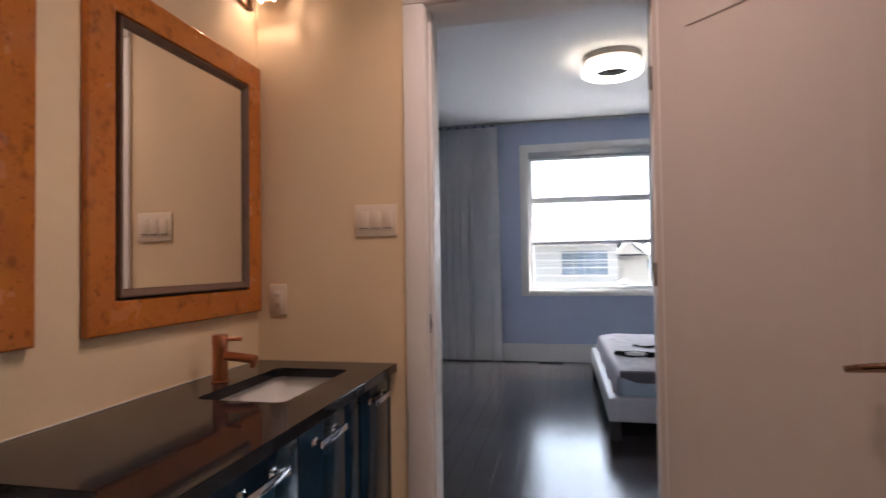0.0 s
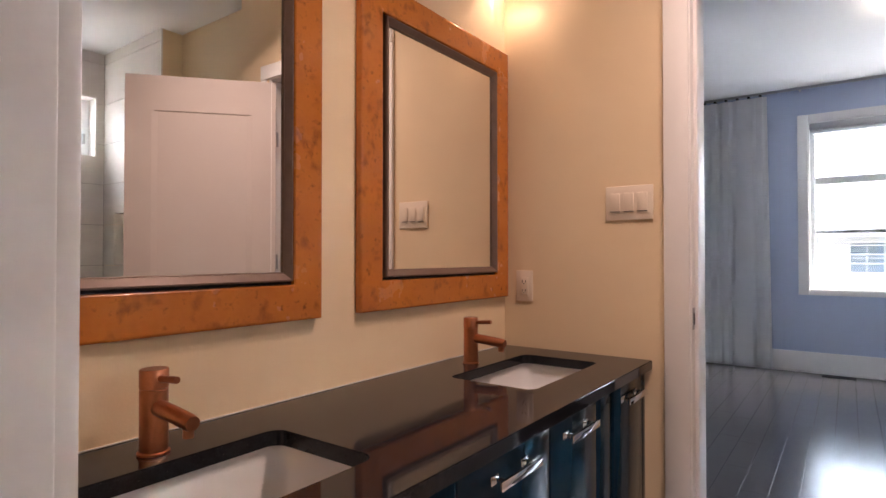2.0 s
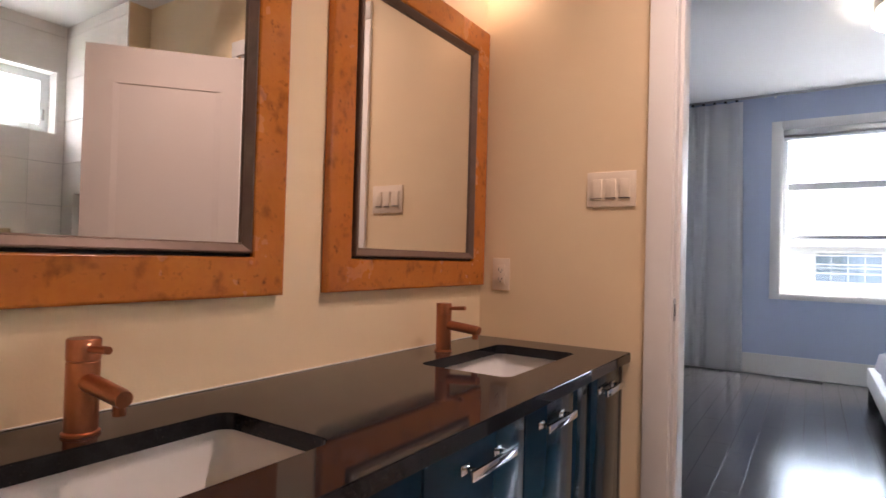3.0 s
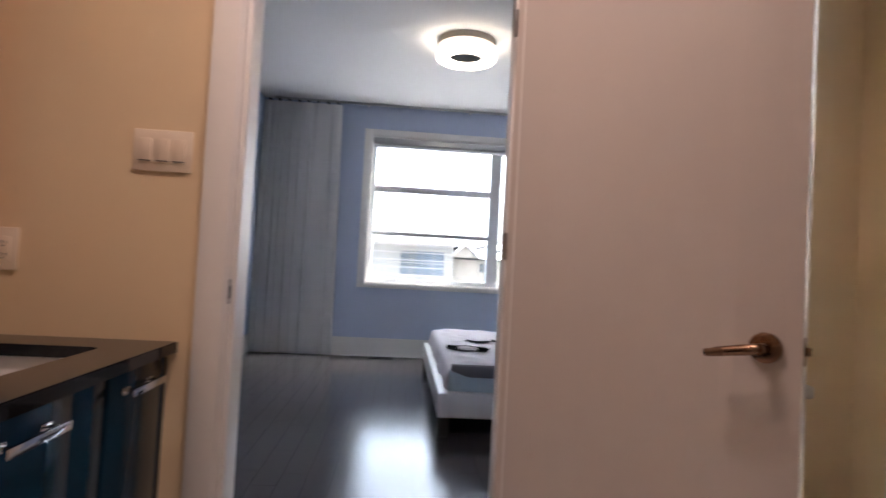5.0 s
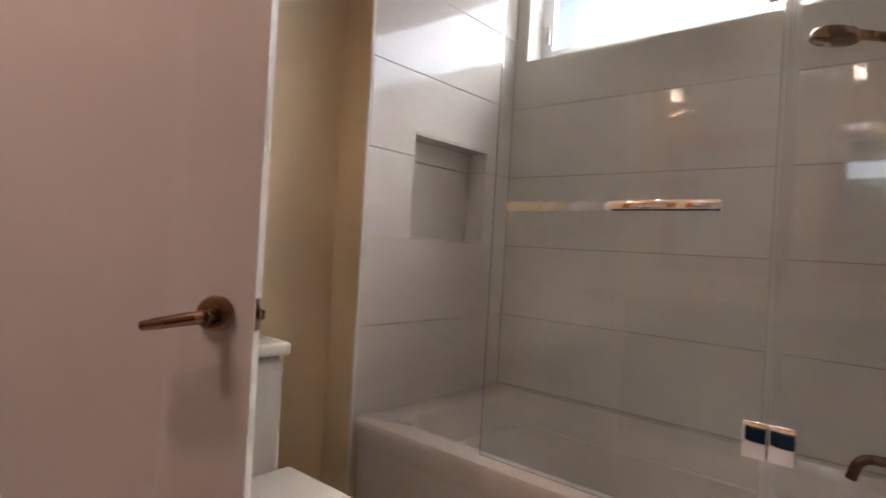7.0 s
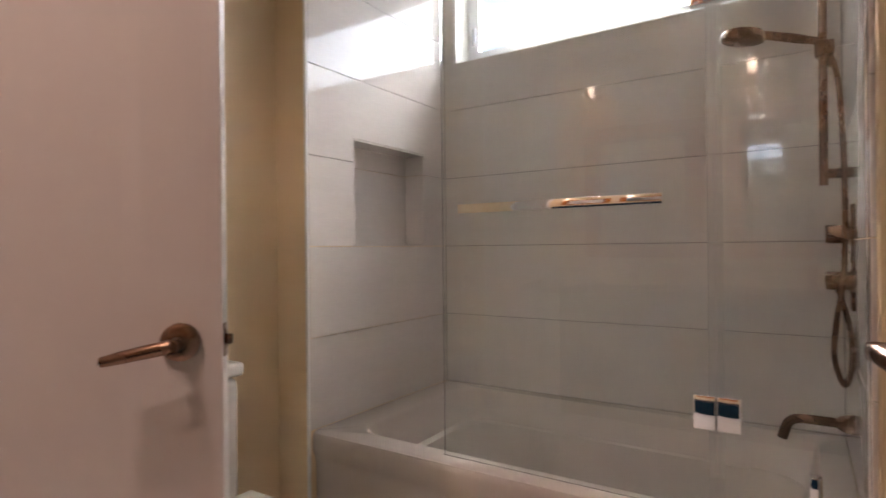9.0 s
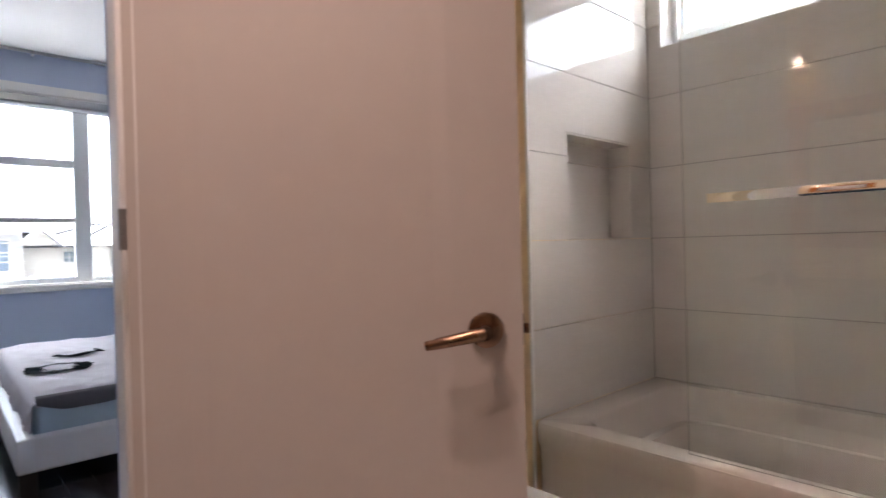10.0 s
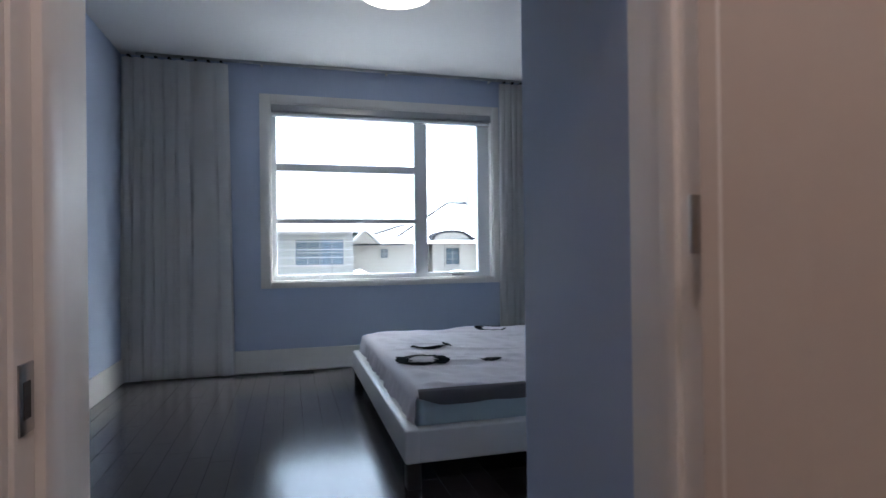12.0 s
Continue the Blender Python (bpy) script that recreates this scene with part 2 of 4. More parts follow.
# ---- plan ----
XV, YN, YE = -0.90, 2.55, 0.741            # vanity wall, doorway wall, entry wall
XT, XB, YS = 1.80, 2.65, 1.065             # tile edge and tub front, tiled back wall, shower wall
HB, HR = 2.75, 2.95                       # ceilings of bathroom and bedroom
DL, DR, DH = -0.212, 0.596, 2.17          # doorway to the bedroom
YB = 2.75                                 # bedroom face of the doorway wall
EL, ER = -0.125, 0.65                      # entry doorway
YW, XL, XR = 7.523, -1.41, 4.0            # bedroom: window wall, side walls
XC, YC = 0.766, 3.582                     # outer corner of the wall beside the doorway
RIM, ROW = 0.515, 0.3075                  # tub rim, tile course

# ---- structure ----
structure("wall_vanity", pierced("x", XV - 0.12, XV, YE - 0.12, YN, 0, HB), "cream", "cream painted wall behind the double vanity")
structure("wall_doorway", pierced("y", YN, YN + 0.03, XV - 0.12, XC + 0.115, 0, HB, [(DL - 0.02, DR + 0.02, -1, DH + 0.02)]), "cream", "cream painted bathroom wall round the bedroom doorway")
structure("wall_bedroom_south", pierced("y", YN + 0.034, YB, XL - 0.12, XC, 0, HR, [(DL - 0.02, DR + 0.02, -1, DH + 0.02)]), "blue", "pale blue bedroom wall round the bathroom doorway")
structure("wall_bedroom_corner", pierced("x", XC, XC + 0.10, YB, YC, 0, HR), "blue", "pale blue short wall beside the bathroom doorway")
structure("wall_bedroom_inner", pierced("y", YC - 0.10, YC, XC + 0.10, XR, 0, HR), "blue", "pale blue bedroom wall beyond the corner")
structure("wall_alcove_side", pierced("x", XC + 0.104, XC + 0.124, YN + 0.03, 2.70, 0, HB), "cream", "cream painted side of the toilet alcove")
structure("wall_alcove", pierced("y", 2.70, 2.80, XC + 0.104, XT, 0, HB), "cream", "cream painted wall behind the toilet")
niche_hole = (2.025, 2.482, 1.13, 1.527)
wall_niche = structure("wall_niche", pierced("y", YN + 0.01, YN + 0.11, XT, XB + 0.01, 0, HB, [niche_hole]), "cream", "wall at the foot of the tub, pale grey tile with a niche, cream painted side")
structure("wall_niche_back", pierced("y", YN + 0.11, YN + 0.25, XT, XB + 0.01, 0, HB), "cream", "plain wall behind the tiled niche")
twin = (1.30, 2.50, 1.955, 2.41)
wall_tub = structure("wall_tub", pierced("x", XB + 0.01, XB + 0.20, YE - 0.12, YN + 0.25, 0, HB, [twin]), "grout", "tiled back wall of the tub with a high window")
wall_shower = structure("wall_shower", pierced("y", YE, YS - 0.01, XT - 0.05, XB + 0.01, 0, HB), "cream", "wall at the shower end of the tub, tile and cream paint")
structure("wall_entry", pierced("y", YE - 0.12, YE, XV, XB + 0.01, 0, HB, [(EL - 0.02, ER + 0.02, -1, DH + 0.02)]), "cream", "cream painted wall round the entry doorway")
structure("wall_hall_back", pierced("y", -1.3, -1.2, XV - 0.12, 1.75, 0, HB), "cream", "plain hall wall")
structure("wall_hall_side", pierced("x", 1.65, 1.75, -1.2, YE - 0.12, 0, HB), "cream", "plain hall wall")
structure("wall_hall_far", pierced("x", XV - 0.12, XV, -1.2, YE - 0.12, 0, HB), "cream", "plain hall wall")
structure("floor", pierced("z", -0.2, 0, XV - 0.12, XB + 0.2, -1.3, 2.67), "floortile", "unseen bathroom floor, made pale to bounce light up", "floor")
bed_floor = structure("floor_bedroom", pierced("z", -0.2, -0.012, XL - 0.12, XR + 0.12, 2.67, YW + 0.2), "rubber", "dark hardwood plank floor of the bedroom", "floor")
structure("ceiling", pierced("z", HB, HB + 0.15, XV - 0.12, XB + 0.2, -1.3, YN + 0.03), "ceil", "white painted bathroom ceiling", "ceiling")
structure("ceiling_alcove", pierced("z", HB, HB + 0.15, XC + 0.104, XB + 0.2, YN + 0.03, YN + 0.25), "ceil", "white painted ceiling over the alcove", "ceiling")
structure("ceiling_bedroom", pierced("z", HR, HR + 0.15, XL - 0.12, XR + 0.12, YN + 0.034, YW + 0.2), "ceil", "white painted bedroom ceiling", "ceiling")
bwin = (-0.137, 2.137, 0.856, 2.591)
structure("wall_window", pierced("y", YW, YW + 0.2, XL - 0.12, XR + 0.12, -0.2, HR, [bwin]), "blue", "pale blue bedroom wall with the large window")
side_door_hole = (4.085, 4.86, -1, 2.152)
structure("wall_bedroom_side", pierced("x", XL - 0.12, XL, YB, YW, 0, HR, [side_door_hole]), "blue", "pale blue side wall of the bedroom with a doorway")
structure("wall_bedroom_far", pierced("x", XR, XR + 0.12, YB, YW, 0, HR), "blue", "pale blue far side wall of the bedroom")
structure("wall_closet", pierced("x", XL - 1.0, XL - 0.9, 3.8, 5.2, 0, HR), "white", "plain white wall behind the side doorway")
structure("wall_closet_near", pierced("y", 3.7, 3.8, XL - 1.0, XL - 0.12, 0, HR), "white", "plain white closet wall")
structure("wall_closet_end", pierced("y", 5.2, 5.3, XL - 1.0, XL - 0.12, 0, HR), "white", "plain white closet wall")
structure("floor_closet", pierced("z", -0.2, 0, XL - 1.0, XL - 0.12, 3.7, 5.3), "floortile", "plain closet floor", "floor")
structure("ceiling_closet", pierced("z", HR, HR + 0.1, XL - 1.0, XL - 0.12, 3.7, 5.3), "ceil", "plain closet ceiling", "ceiling")


# ---- trim ----
def lining(name, x0, x1, y0, y1, h, label):
    """Jamb boards and door stop round an opening in a wall that runs along x."""
    root = thing(name, label, "door frame", kind="structure", at=(x0, y0, 0))
    w, d = x1 - x0, y1 - y0
    part("jamb", box(-0.02, 0, -0.003, d + 0.003, 0, h, 0.002), "white", root)
    part("jamb", box(w, w + 0.02, -0.003, d + 0.003, 0, h, 0.002), "white", root)
    part("head", box(-0.02, w + 0.02, -0.003, d + 0.003, h, h + 0.02, 0.002), "white", root)
    return root


def casing(root, side, x0, x1, y, h, wd=0.078, set_back=0.005):
    """Flat casing boards; side is -1 for a face towards -y."""
    d0, d1 = (y - 0.016, y) if side < 0 else (y, y + 0.016)
    o = root.matrix_world.translation
    d0, d1, x0, x1 = d0 - o.y, d1 - o.y, x0 - o.x, x1 - o.x
    part("casing", box(x0 - 0.005 - wd, x0 - 0.005, d0, d1, 0, h + 0.005, 0.003), "white", root)
    part("casing", box(x1 + set_back, x1 + 0.005 + wd, d0, d1, 0, h + 0.005, 0.003), "white", root)
    part("casing", box(x0 - 0.005 - wd, x1 + 0.005 + wd, d0, d1, h + 0.007, h + 0.007 + wd, 0.003), "white", root)


bed_lining = lining("door_frame_1", DL, DR, YN, YB, DH, "white painted door frame between bathroom and bedroom")
casing(bed_lining, -1, DL, DR, YN, DH, set_back=0.04)
part("stop", box(0, 0.011, 0.038, 0.09, 0, DH - 0.002, 0.002), "white", bed_lining)
part("stop", box(DR - DL - 0.011, DR - DL, 0.075, 0.11, 0, DH - 0.002, 0.002), "white", bed_lining)
strike = part("strike_plate", box(-0.001, 0.0022, 0.004, 0.036, 0.96, 1.03, 0.001), "steel", bed_lining, "brushed steel strike plate")
# A solid dark block stands in for the shade inside the hole.
part("strike_hole", box(0.0015, 0.003, 0.011, 0.026, 0.975, 1.012), "rubber", strike)
entry_lining = lining("door_frame_2", EL, ER, YE - 0.12, YE, DH, "white painted entry door frame")
casing(entry_lining, 1, EL, ER, YE, DH)
part("stop", box(0, 0.011, 0.045, 0.08, 0, DH - 0.002, 0.002), "white", entry_lining)


def baseboard(name, x0, x1, y0, y1, h, label):
    """A moulded board; it runs along its longer side."""
    ob = structure(name, box(x0, x1, y0, y1, 0, h, 0.004), "white", label, "baseboard")
    return ob


baseboard("baseboard_window", XL + 0.014, XR, YW - 0.016, YW - 0.0005, 0.215, "tall white baseboard under the bedroom window")
baseboard("baseboard_side", XL + 0.0005, XL + 0.016, 4.95, YW - 0.002, 0.215, "tall white baseboard on the bedroom side wall")
baseboard("baseboard_side_near", XL + 0.0005, XL + 0.016, YB + 0.002, 3.995, 0.215, "tall white baseboard on the bedroom side wall")
baseboard("baseboard_corner", XC - 0.016, XC - 0.0005, YB + 0.002, YC + 0.016, 0.215, "tall white baseboard on the short corner wall")
baseboard("baseboard_inner", XC + 0.0005, XR, YC + 0.0005, YC + 0.016, 0.215, "tall white baseboard on the inner bedroom wall")
structure("shoe_moulding", box(XL + 0.016, XR, YW - 0.030, YW - 0.0165, 0, 0.016, 0.005), "white", "thin white moulding along the floor", "trim")
structure("trim_tile_edge", box(XT - 0.006, XT + 0.004, YN - 0.002, YN + 0.0095, 0, HB - 0.002, 0.002), "white", "thin white edge strip of the tiled wall", "trim")


# ---- doors ----
def lever(parent, at, out, along, material):
    """A round rose with a lever; out is the face's normal, along the way of the lever."""
    m = Matrix((Vector(along).normalized(), Vector(out), Vector(along).cross(Vector(out)).normalized())).transposed().to_4x4()
    m.translation = at
    rose = part("rose", lathe([(0.031, 0), (0.0325, 0.003), (0.0315, 0.009), (0.026, 0.012), (0.014, 0.013)], axis="y"), material, parent, "round aged bronze rose")
    rose.matrix_local = m
    bm = lathe([(0.011, 0.012), (0.0105, 0.035), (0.012, 0.05), (0.011, 0.056)], axis="y", seg=20)
    tube(bend([(0.0, 0.048, 0), (0.02, 0.05, 0), (0.065, 0.052, -0.001), (0.106, 0.048, -0.003)], 0.01), [0.0115] * 8 + [0.0105] * 7 + [0.0085] * 1, 14, bm)
    part("lever", bm, material, rose, "aged bronze lever")


def panel_door(name, label, width, height, pin, angle, swing, material="bronze", lift=0.0):
    """A door leaf with one long recessed panel each side. Local x runs from the hinge, local y is the leaf's thickness."""
    root = thing(name, label, "door", at=pin, rz=angle)
    s = swing
    y0, y1 = (0, 0.036) if s > 0 else (-0.036, 0)
    bm = pierced("y", y0 + 0.008, y1 - 0.008, 0.004, width, 0.008, height)
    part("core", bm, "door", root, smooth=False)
    st = 0.128
    for a0, a1 in ((y0, y0 + 0.008), (y1 - 0.008, y1)):
        face = pierced("y", a0, a1, 0.004, width, 0.008, height, [(st, width - st, 0.25, height - 0.185)])
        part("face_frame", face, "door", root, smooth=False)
        out, deep = (a0, a1 - 0.004) if a0 == y0 else (a1, a0 + 0.004)
        bm = bmesh.new()
        rim = [bm.verts.new(p) for p in ((st, out, 0.25), (width - st, out, 0.25), (width - st, out, height - 0.185), (st, out, height - 0.185))]
        low = [bm.verts.new((p.co.x + (0.03 if p.co.x < 0.3 else -0.03), deep, p.co.z + (0.03 if p.co.z < 1 else -0.006))) for p in rim]
        for k in range(4):
            bm.faces.new((rim[k], rim[(k + 1) % 4], low[(k + 1) % 4], low[k]))
        bm.faces.new(low)
        bmesh.ops.recalc_face_normals(bm, faces=bm.faces[:])
        if bm.faces[4].normal.y * (1 if a0 != y0 else -1) < 0:
            bmesh.ops.reverse_faces(bm, faces=bm.faces[:])
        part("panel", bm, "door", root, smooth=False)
    for side in (y0, y1):
        d = -1 if side == y0 else 1
        lever(root, (width - 0.066, side, 0.967 + lift), (0, d, 0), (-0.985, 0, -0.17) , material)
    edge = part("latch_plate", box(width - 0.0005, width + 0.0015, (y0 + y1) / 2 - 0.0125, (y0 + y1) / 2 + 0.0125, 0.938, 0.996, 0.001), material, root, "bronze latch plate")
    part("latch_bolt", box(width + 0.001, width + 0.012, (y0 + y1) / 2 - 0.007, (y0 + y1) / 2 + 0.007, 0.958, 0.976, 0.003), material, edge)
    for z in (0.18, 1.128, 1.80):
        hinge = part("hinge", lathe([(0.0065, z), (0.0065, z + 0.08)], at=(-0.003, y0 - 0.004 if s > 0 else y1 + 0.004, 0), seg=14), "steel", root, "brushed steel hinge")
        yy = y0 if s > 0 else y1
        part("leaf", box(0.0015, 0.0045, min(yy, yy + s * 0.03), max(yy, yy + s * 0.03), z, z + 0.08), "steel", hinge)
    return root


panel_door("door_1", "open white bathroom door with one recessed panel and bronze lever", 0.762, 2.155, (0.579, 2.570, 0), -49.0, 1)
panel_door("door_2", "open white entry door with a bronze lever", 0.80, 2.155, (ER - 0.004, YE + 0.020, 0), 20.8, 1, lift=0.027)
panel_door("door_3", "open white bedroom side door with a bronze latch", 0.765, 2.155, (XL + 0.012, 4.05, 0), 0.0, 1)


# ---- bathroom ----
def vanity():
    xf = -0.36
    unit_cuts = [YE + 0.006, 1.065, 1.435, 1.81, 2.10, 2.235, 2.512]
    kinds = ["door", "door", "door", "drawer", "stile", "door"]
    for (a, b), kind in zip(zip(unit_cuts, unit_cuts[1:]), kinds):
        root = thing("vanity_cabinet", "dark teal lacquered vanity cabinet under a black counter", "cabinet", "vanity cabinets", at=(XV, a, 0))
        w, d = b - a, xf - XV
        bm = box(0.002, d - 0.06, 0.0, w, 0, 0.09)
        part("plinth", bm, "cabinet", root)
        part("body", box(0.002, d - 0.022, 0.001, w - 0.001, 0.09, 0.70), "cabinet", root)
        part("top_rail", box(d - 0.06, d - 0.022, 0.001, w - 0.001, 0.70, 0.818), "cabinet", root)
        if kind == "stile":
            part("stile", box(d - 0.02, d - 0.004, 0.002, w - 0.002, 0.095, 0.816, 0.002), "cabinet", root)
            continue
        front = part("front", box(d - 0.02, d, 0.003, w - 0.003, 0.095, 0.814, 0.0025), "cabinet", root, "glossy dark teal front")
        c, L = w / 2, min(0.17, w - 0.09)
        bm = box(d + 0.024, d + 0.033, c - L / 2, c + L / 2, 0.757, 0.775, 0.0015)
        box(d + 0.001, d + 0.026, c - L / 2 + 0.018, c - L / 2 + 0.030, 0.760, 0.772, 0.001, bm=bm)
        box(d + 0.001, d + 0.026, c + L / 2 - 0.030, c + L / 2 - 0.018, 0.760, 0.772, 0.001, bm=bm)
        box(d - 0.001, d + 0.003, c - L / 2 + 0.010, c - L / 2 + 0.038, 0.757, 0.775, 0.001, bm=bm)
        box(d - 0.001, d + 0.003, c + L / 2 - 0.038, c + L / 2 - 0.010, 0.757, 0.775, 0.001, bm=bm)
        part("handle", bm, "chrome", front, "square chrome bar handle")
    root = thing("vanity_filler", "dark teal filler strip beside the wall", "cabinet", at=(xf - 0.02, 2.514, 0))
    part("strip", box(0, 0.018, 0, 0.034, 0.0, 0.816, 0.001), "cabinet", root)
    holes = [(-0.735, -0.468, 0.905, 1.345), (-0.735, -0.468, 1.938, 2.402)]
    bm = bmesh.new()
    outline = [[(XV + 0.002, YE + 0.002), (-0.337, YE + 0.002), (-0.337, YN - 0.002), (XV + 0.002, YN - 0.002)]]
    for x0, x1, y0, y1 in holes:
        loop, r = [], 0.028
        for cx, cy, a0 in ((x1 - r, y1 - r, 0), (x0 + r, y1 - r, 90), (x0 + r, y0 + r, 180), (x1 - r, y0 + r, 270)):
            loop += [(cx + r * math.cos(radians(a0 + k * 15)), cy + r * math.sin(radians(a0 + k * 15))) for k in range(7)]
        outline.append(loop)
    edges = []
    for loop in outline:
        vs = [bm.verts.new((x, y, 0.82)) for x, y in loop]
        edges += [bm.edges.new((vs[k], vs[(k + 1) % len(vs)])) for k in range(len(vs))]
    bmesh.ops.triangle_fill(bm, use_beauty=True, use_dissolve=False, edges=edges)
    ext = bmesh.ops.extrude_face_region(bm, geom=bm.faces[:])
    for v in ext["geom"]:
        if isinstance(v, bmesh.types.BMVert):
            v.co.z = 0.85
    bmesh.ops.recalc_face_normals(bm, faces=bm.faces[:])
    rim = [e for e in bm.edges if len(e.link_faces) == 2 and abs(e.calc_face_angle(0)) > 1.2 and all(abs(v.co.z - 0.85) < 1e-5 for v in e.verts)]
    bmesh.ops.bevel(bm, geom=rim, offset=0.002, segments=2, affect="EDGES")
    top = thing("countertop", "polished black granite countertop with two undermount sinks", "countertop")
    part("slab", bm, "granite", top, smooth=False)
    part("caulk_bead", box(XV + 0.0005, XV + 0.004, YE + 0.01, YN - 0.004, 0.8505, 0.8530, 0.001), "white", top, "thin white caulk line along the wall")
    for x0, x1, y0, y1 in holes:
        root = thing("sink", "white rectangular undermount porcelain sink", "sink", "vanity sinks", at=((x0 + x1) / 2, (y0 + y1) / 2, 0.8195))
        bm, rings = bmesh.new(), []
        hx, hy = (x1 - x0) / 2 + 0.012, (y1 - y0) / 2 + 0.012
        for inset, z in ((-0.02, -0.012), (-0.02, 0), (0, 0), (0.006, -0.05), (0.014, -0.11), (0.035, -0.14), (0.07, -0.148)):
            ring, r = [], 0.04
            for k in range(32):
                a = 2 * math.pi * (k + 0.5) / 32
                ca, sa = math.cos(a), math.sin(a)
                px = math.copysign(max(0, hx - inset - r), ca) + r * ca
                py = math.copysign(max(0, hy - inset - r), sa) + r * sa
                ring.append(bm.verts.new((px, py, z)))
            rings.append(ring)
        for a, b in zip(rings, rings[1:]):
            for k in range(32):
                bm.faces.new((a[k], a[(k + 1) % 32], b[(k + 1) % 32], b[k]))
        bm.faces.new(rings[-1])
        bmesh.ops.recalc_face_normals(bm, faces=bm.faces[:])
        part("basin", bm, "porcelain", root)
        part("drain", lathe([(0.022, -0.1475), (0.022, -0.144), (0.015, -0.142)], seg=20), "chrome", root, "chrome drain")


vanity()


def faucet(x, y):
    root = thing("faucet", "brushed copper single lever faucet on black granite", "faucet", "vanity faucets", at=(x, y, 0.8505))
    part("body", lathe([(0.027, 0), (0.027, 0.004), (0.0235, 0.006), (0.0235, 0.112), (0.0225, 0.113), (0.0225, 0.1145), (0.024, 0.1155), (0.024, 0.146), (0.0225, 0.148)]), "copper", root)
    spout = part("spout", tube([(0.0, 0, 0.083), (0.06, 0, 0.079), (0.118, 0, 0.0735), (0.126, 0, 0.0725)], [0.0145, 0.0145, 0.014, 0.0125], 20), "copper", root)
    part("aerator", lathe([(0.009, 0.048), (0.009, 0.064)], at=(0.113, 0, 0), seg=16), "copper", spout)
    part("lever", tube([(0.0, 0, 0.132), (0.03, 0, 0.1335), (0.076, 0, 0.137)], [0.0065, 0.006, 0.0062], 14), "copper", root)


faucet(-0.80, 2.153)
faucet(-0.795, 1.128)


def framed_mirror(y0, y1, z0, z1):
    root = thing("framed_mirror", "wall mirror in a wide burl maple frame with bronze bead", "mirror", "vanity mirrors", at=(XV, y0, z0))
    w, h, fw = y1 - y0, z1 - z0, 0.088
    def rect(i):
        return ((i, i), (w - i, i), (w - i, h - i), (i, h - i))
    section = [(0, 0.001), (0, 0.019), (0.002, 0.0225), (0.006, 0.024), (fw - 0.004, 0.024), (fw, 0.0215), (fw, 0.001)]
    for k in range(4):
        bm = bmesh.new()
        rows = [[bm.verts.new((hx, *rect(i)[k])), bm.verts.new((hx, *rect(i)[(k + 1) % 4]))] for i, hx in section]
        for p, q in zip(rows, rows[1:] + rows[:1]):
            bm.faces.new((p[0], p[1], q[1], q[0]))
        bm.faces.new([p[0] for p in rows])
        bm.faces.new([p[1] for p in rows][::-1])
        bmesh.ops.recalc_face_normals(bm, faces=bm.faces[:])
        part("frame_member", bm, "frame", root, "spotted orange-brown burl maple", smooth=False)
    def loft(profile):
        """A mitred moulding all round: (inset, height) pairs."""
        bm = bmesh.new()
        loops = [[bm.verts.new((hx, p[0], p[1])) for p in rect(i)] for i, hx in profile]
        for a, b in zip(loops, loops[1:]):
            for k in range(4):
                bm.faces.new((a[k], a[(k + 1) % 4], b[(k + 1) % 4], b[k]))
        bmesh.ops.recalc_face_normals(bm, faces=bm.faces[:])
        return bm
    # The groove's shade is put into its colour: black all round.
    part("inner_groove", loft([(fw - 0.001, 0.022), (fw + 0.0005, 0.008), (fw + 0.009, 0.008)]), "black", root, "dark shadow groove", smooth=False)
    bead = part("bead", loft([(fw + 0.007, 0.009), (fw + 0.0075, 0.027), (fw + 0.009, 0.030), (fw + 0.012, 0.030), (fw + 0.026, 0.020), (fw + 0.0265, 0.0178)]), "bead", root, "bronze chamfered inner moulding", smooth=False)
    part("slip", loft([(fw + 0.0262, 0.019), (fw + 0.028, 0.0195), (fw + 0.0295, 0.0185), (fw + 0.030, 0.0143)]), "bead", bead)
    part("glass", box(0.010, 0.014, fw + 0.022, w - fw - 0.022, fw + 0.022, h - fw - 0.022), "mirror", root, "clear mirror glass")


framed_mirror(1.727, 2.540, 1.041, 1.986)
framed_mirror(0.775, 1.588, 1.041, 1.986)


def sconce(y, z):
    root = thing("vanity_sconce", "lit vanity wall light with square glass shade", "wall lamp", "vanity lights", at=(XV, y, z))
    part("back_plate", box(0.001, 0.018, -0.045, 0.045, -0.05, 0.05, 0.004), "bronze", root)
    part("arm", tube([(0.015, 0, 0.03), (0.07, 0, 0.03)], 0.008, 12), "bronze", root)
    part("cap", box(0.060, 0.120, -0.030, 0.030, 0.040, 0.052, 0.003), "bronze", root)
    for k in range(4):
        for x in (-0.0265, 0.0265):
            u = -0.0225 + k * 0.015
            part("bulb_bar", box(0.09 + x - 0.0036, 0.09 + x + 0.0036, u - 0.0036, u + 0.0036, -0.032, 0.0385, 0.0015, 1), "bulb", root, "glowing warm glass bar")
    # Added plates, not known parts: they block lamp light to both sides.
    for u in (-0.0305, 0.0275):
        part("side_plate", box(0.060, 0.120, u, u + 0.003, -0.022, 0.0405, 0.001, 1), "bronze", root, "thin bronze baffle, added to hold light off the wall")
    la = new("sconce_lamp", bpy.data.lights.new("sconce_lamp", "SPOT"))
    la.data.energy, la.data.color, la.data.shadow_soft_size = SCONCE, (1.0, 0.66, 0.52), 0.006
    la.data.spot_size, la.data.spot_blend = radians(172), 0.5
    la.parent = root
    la.location = (0.09, 0, 0.012)


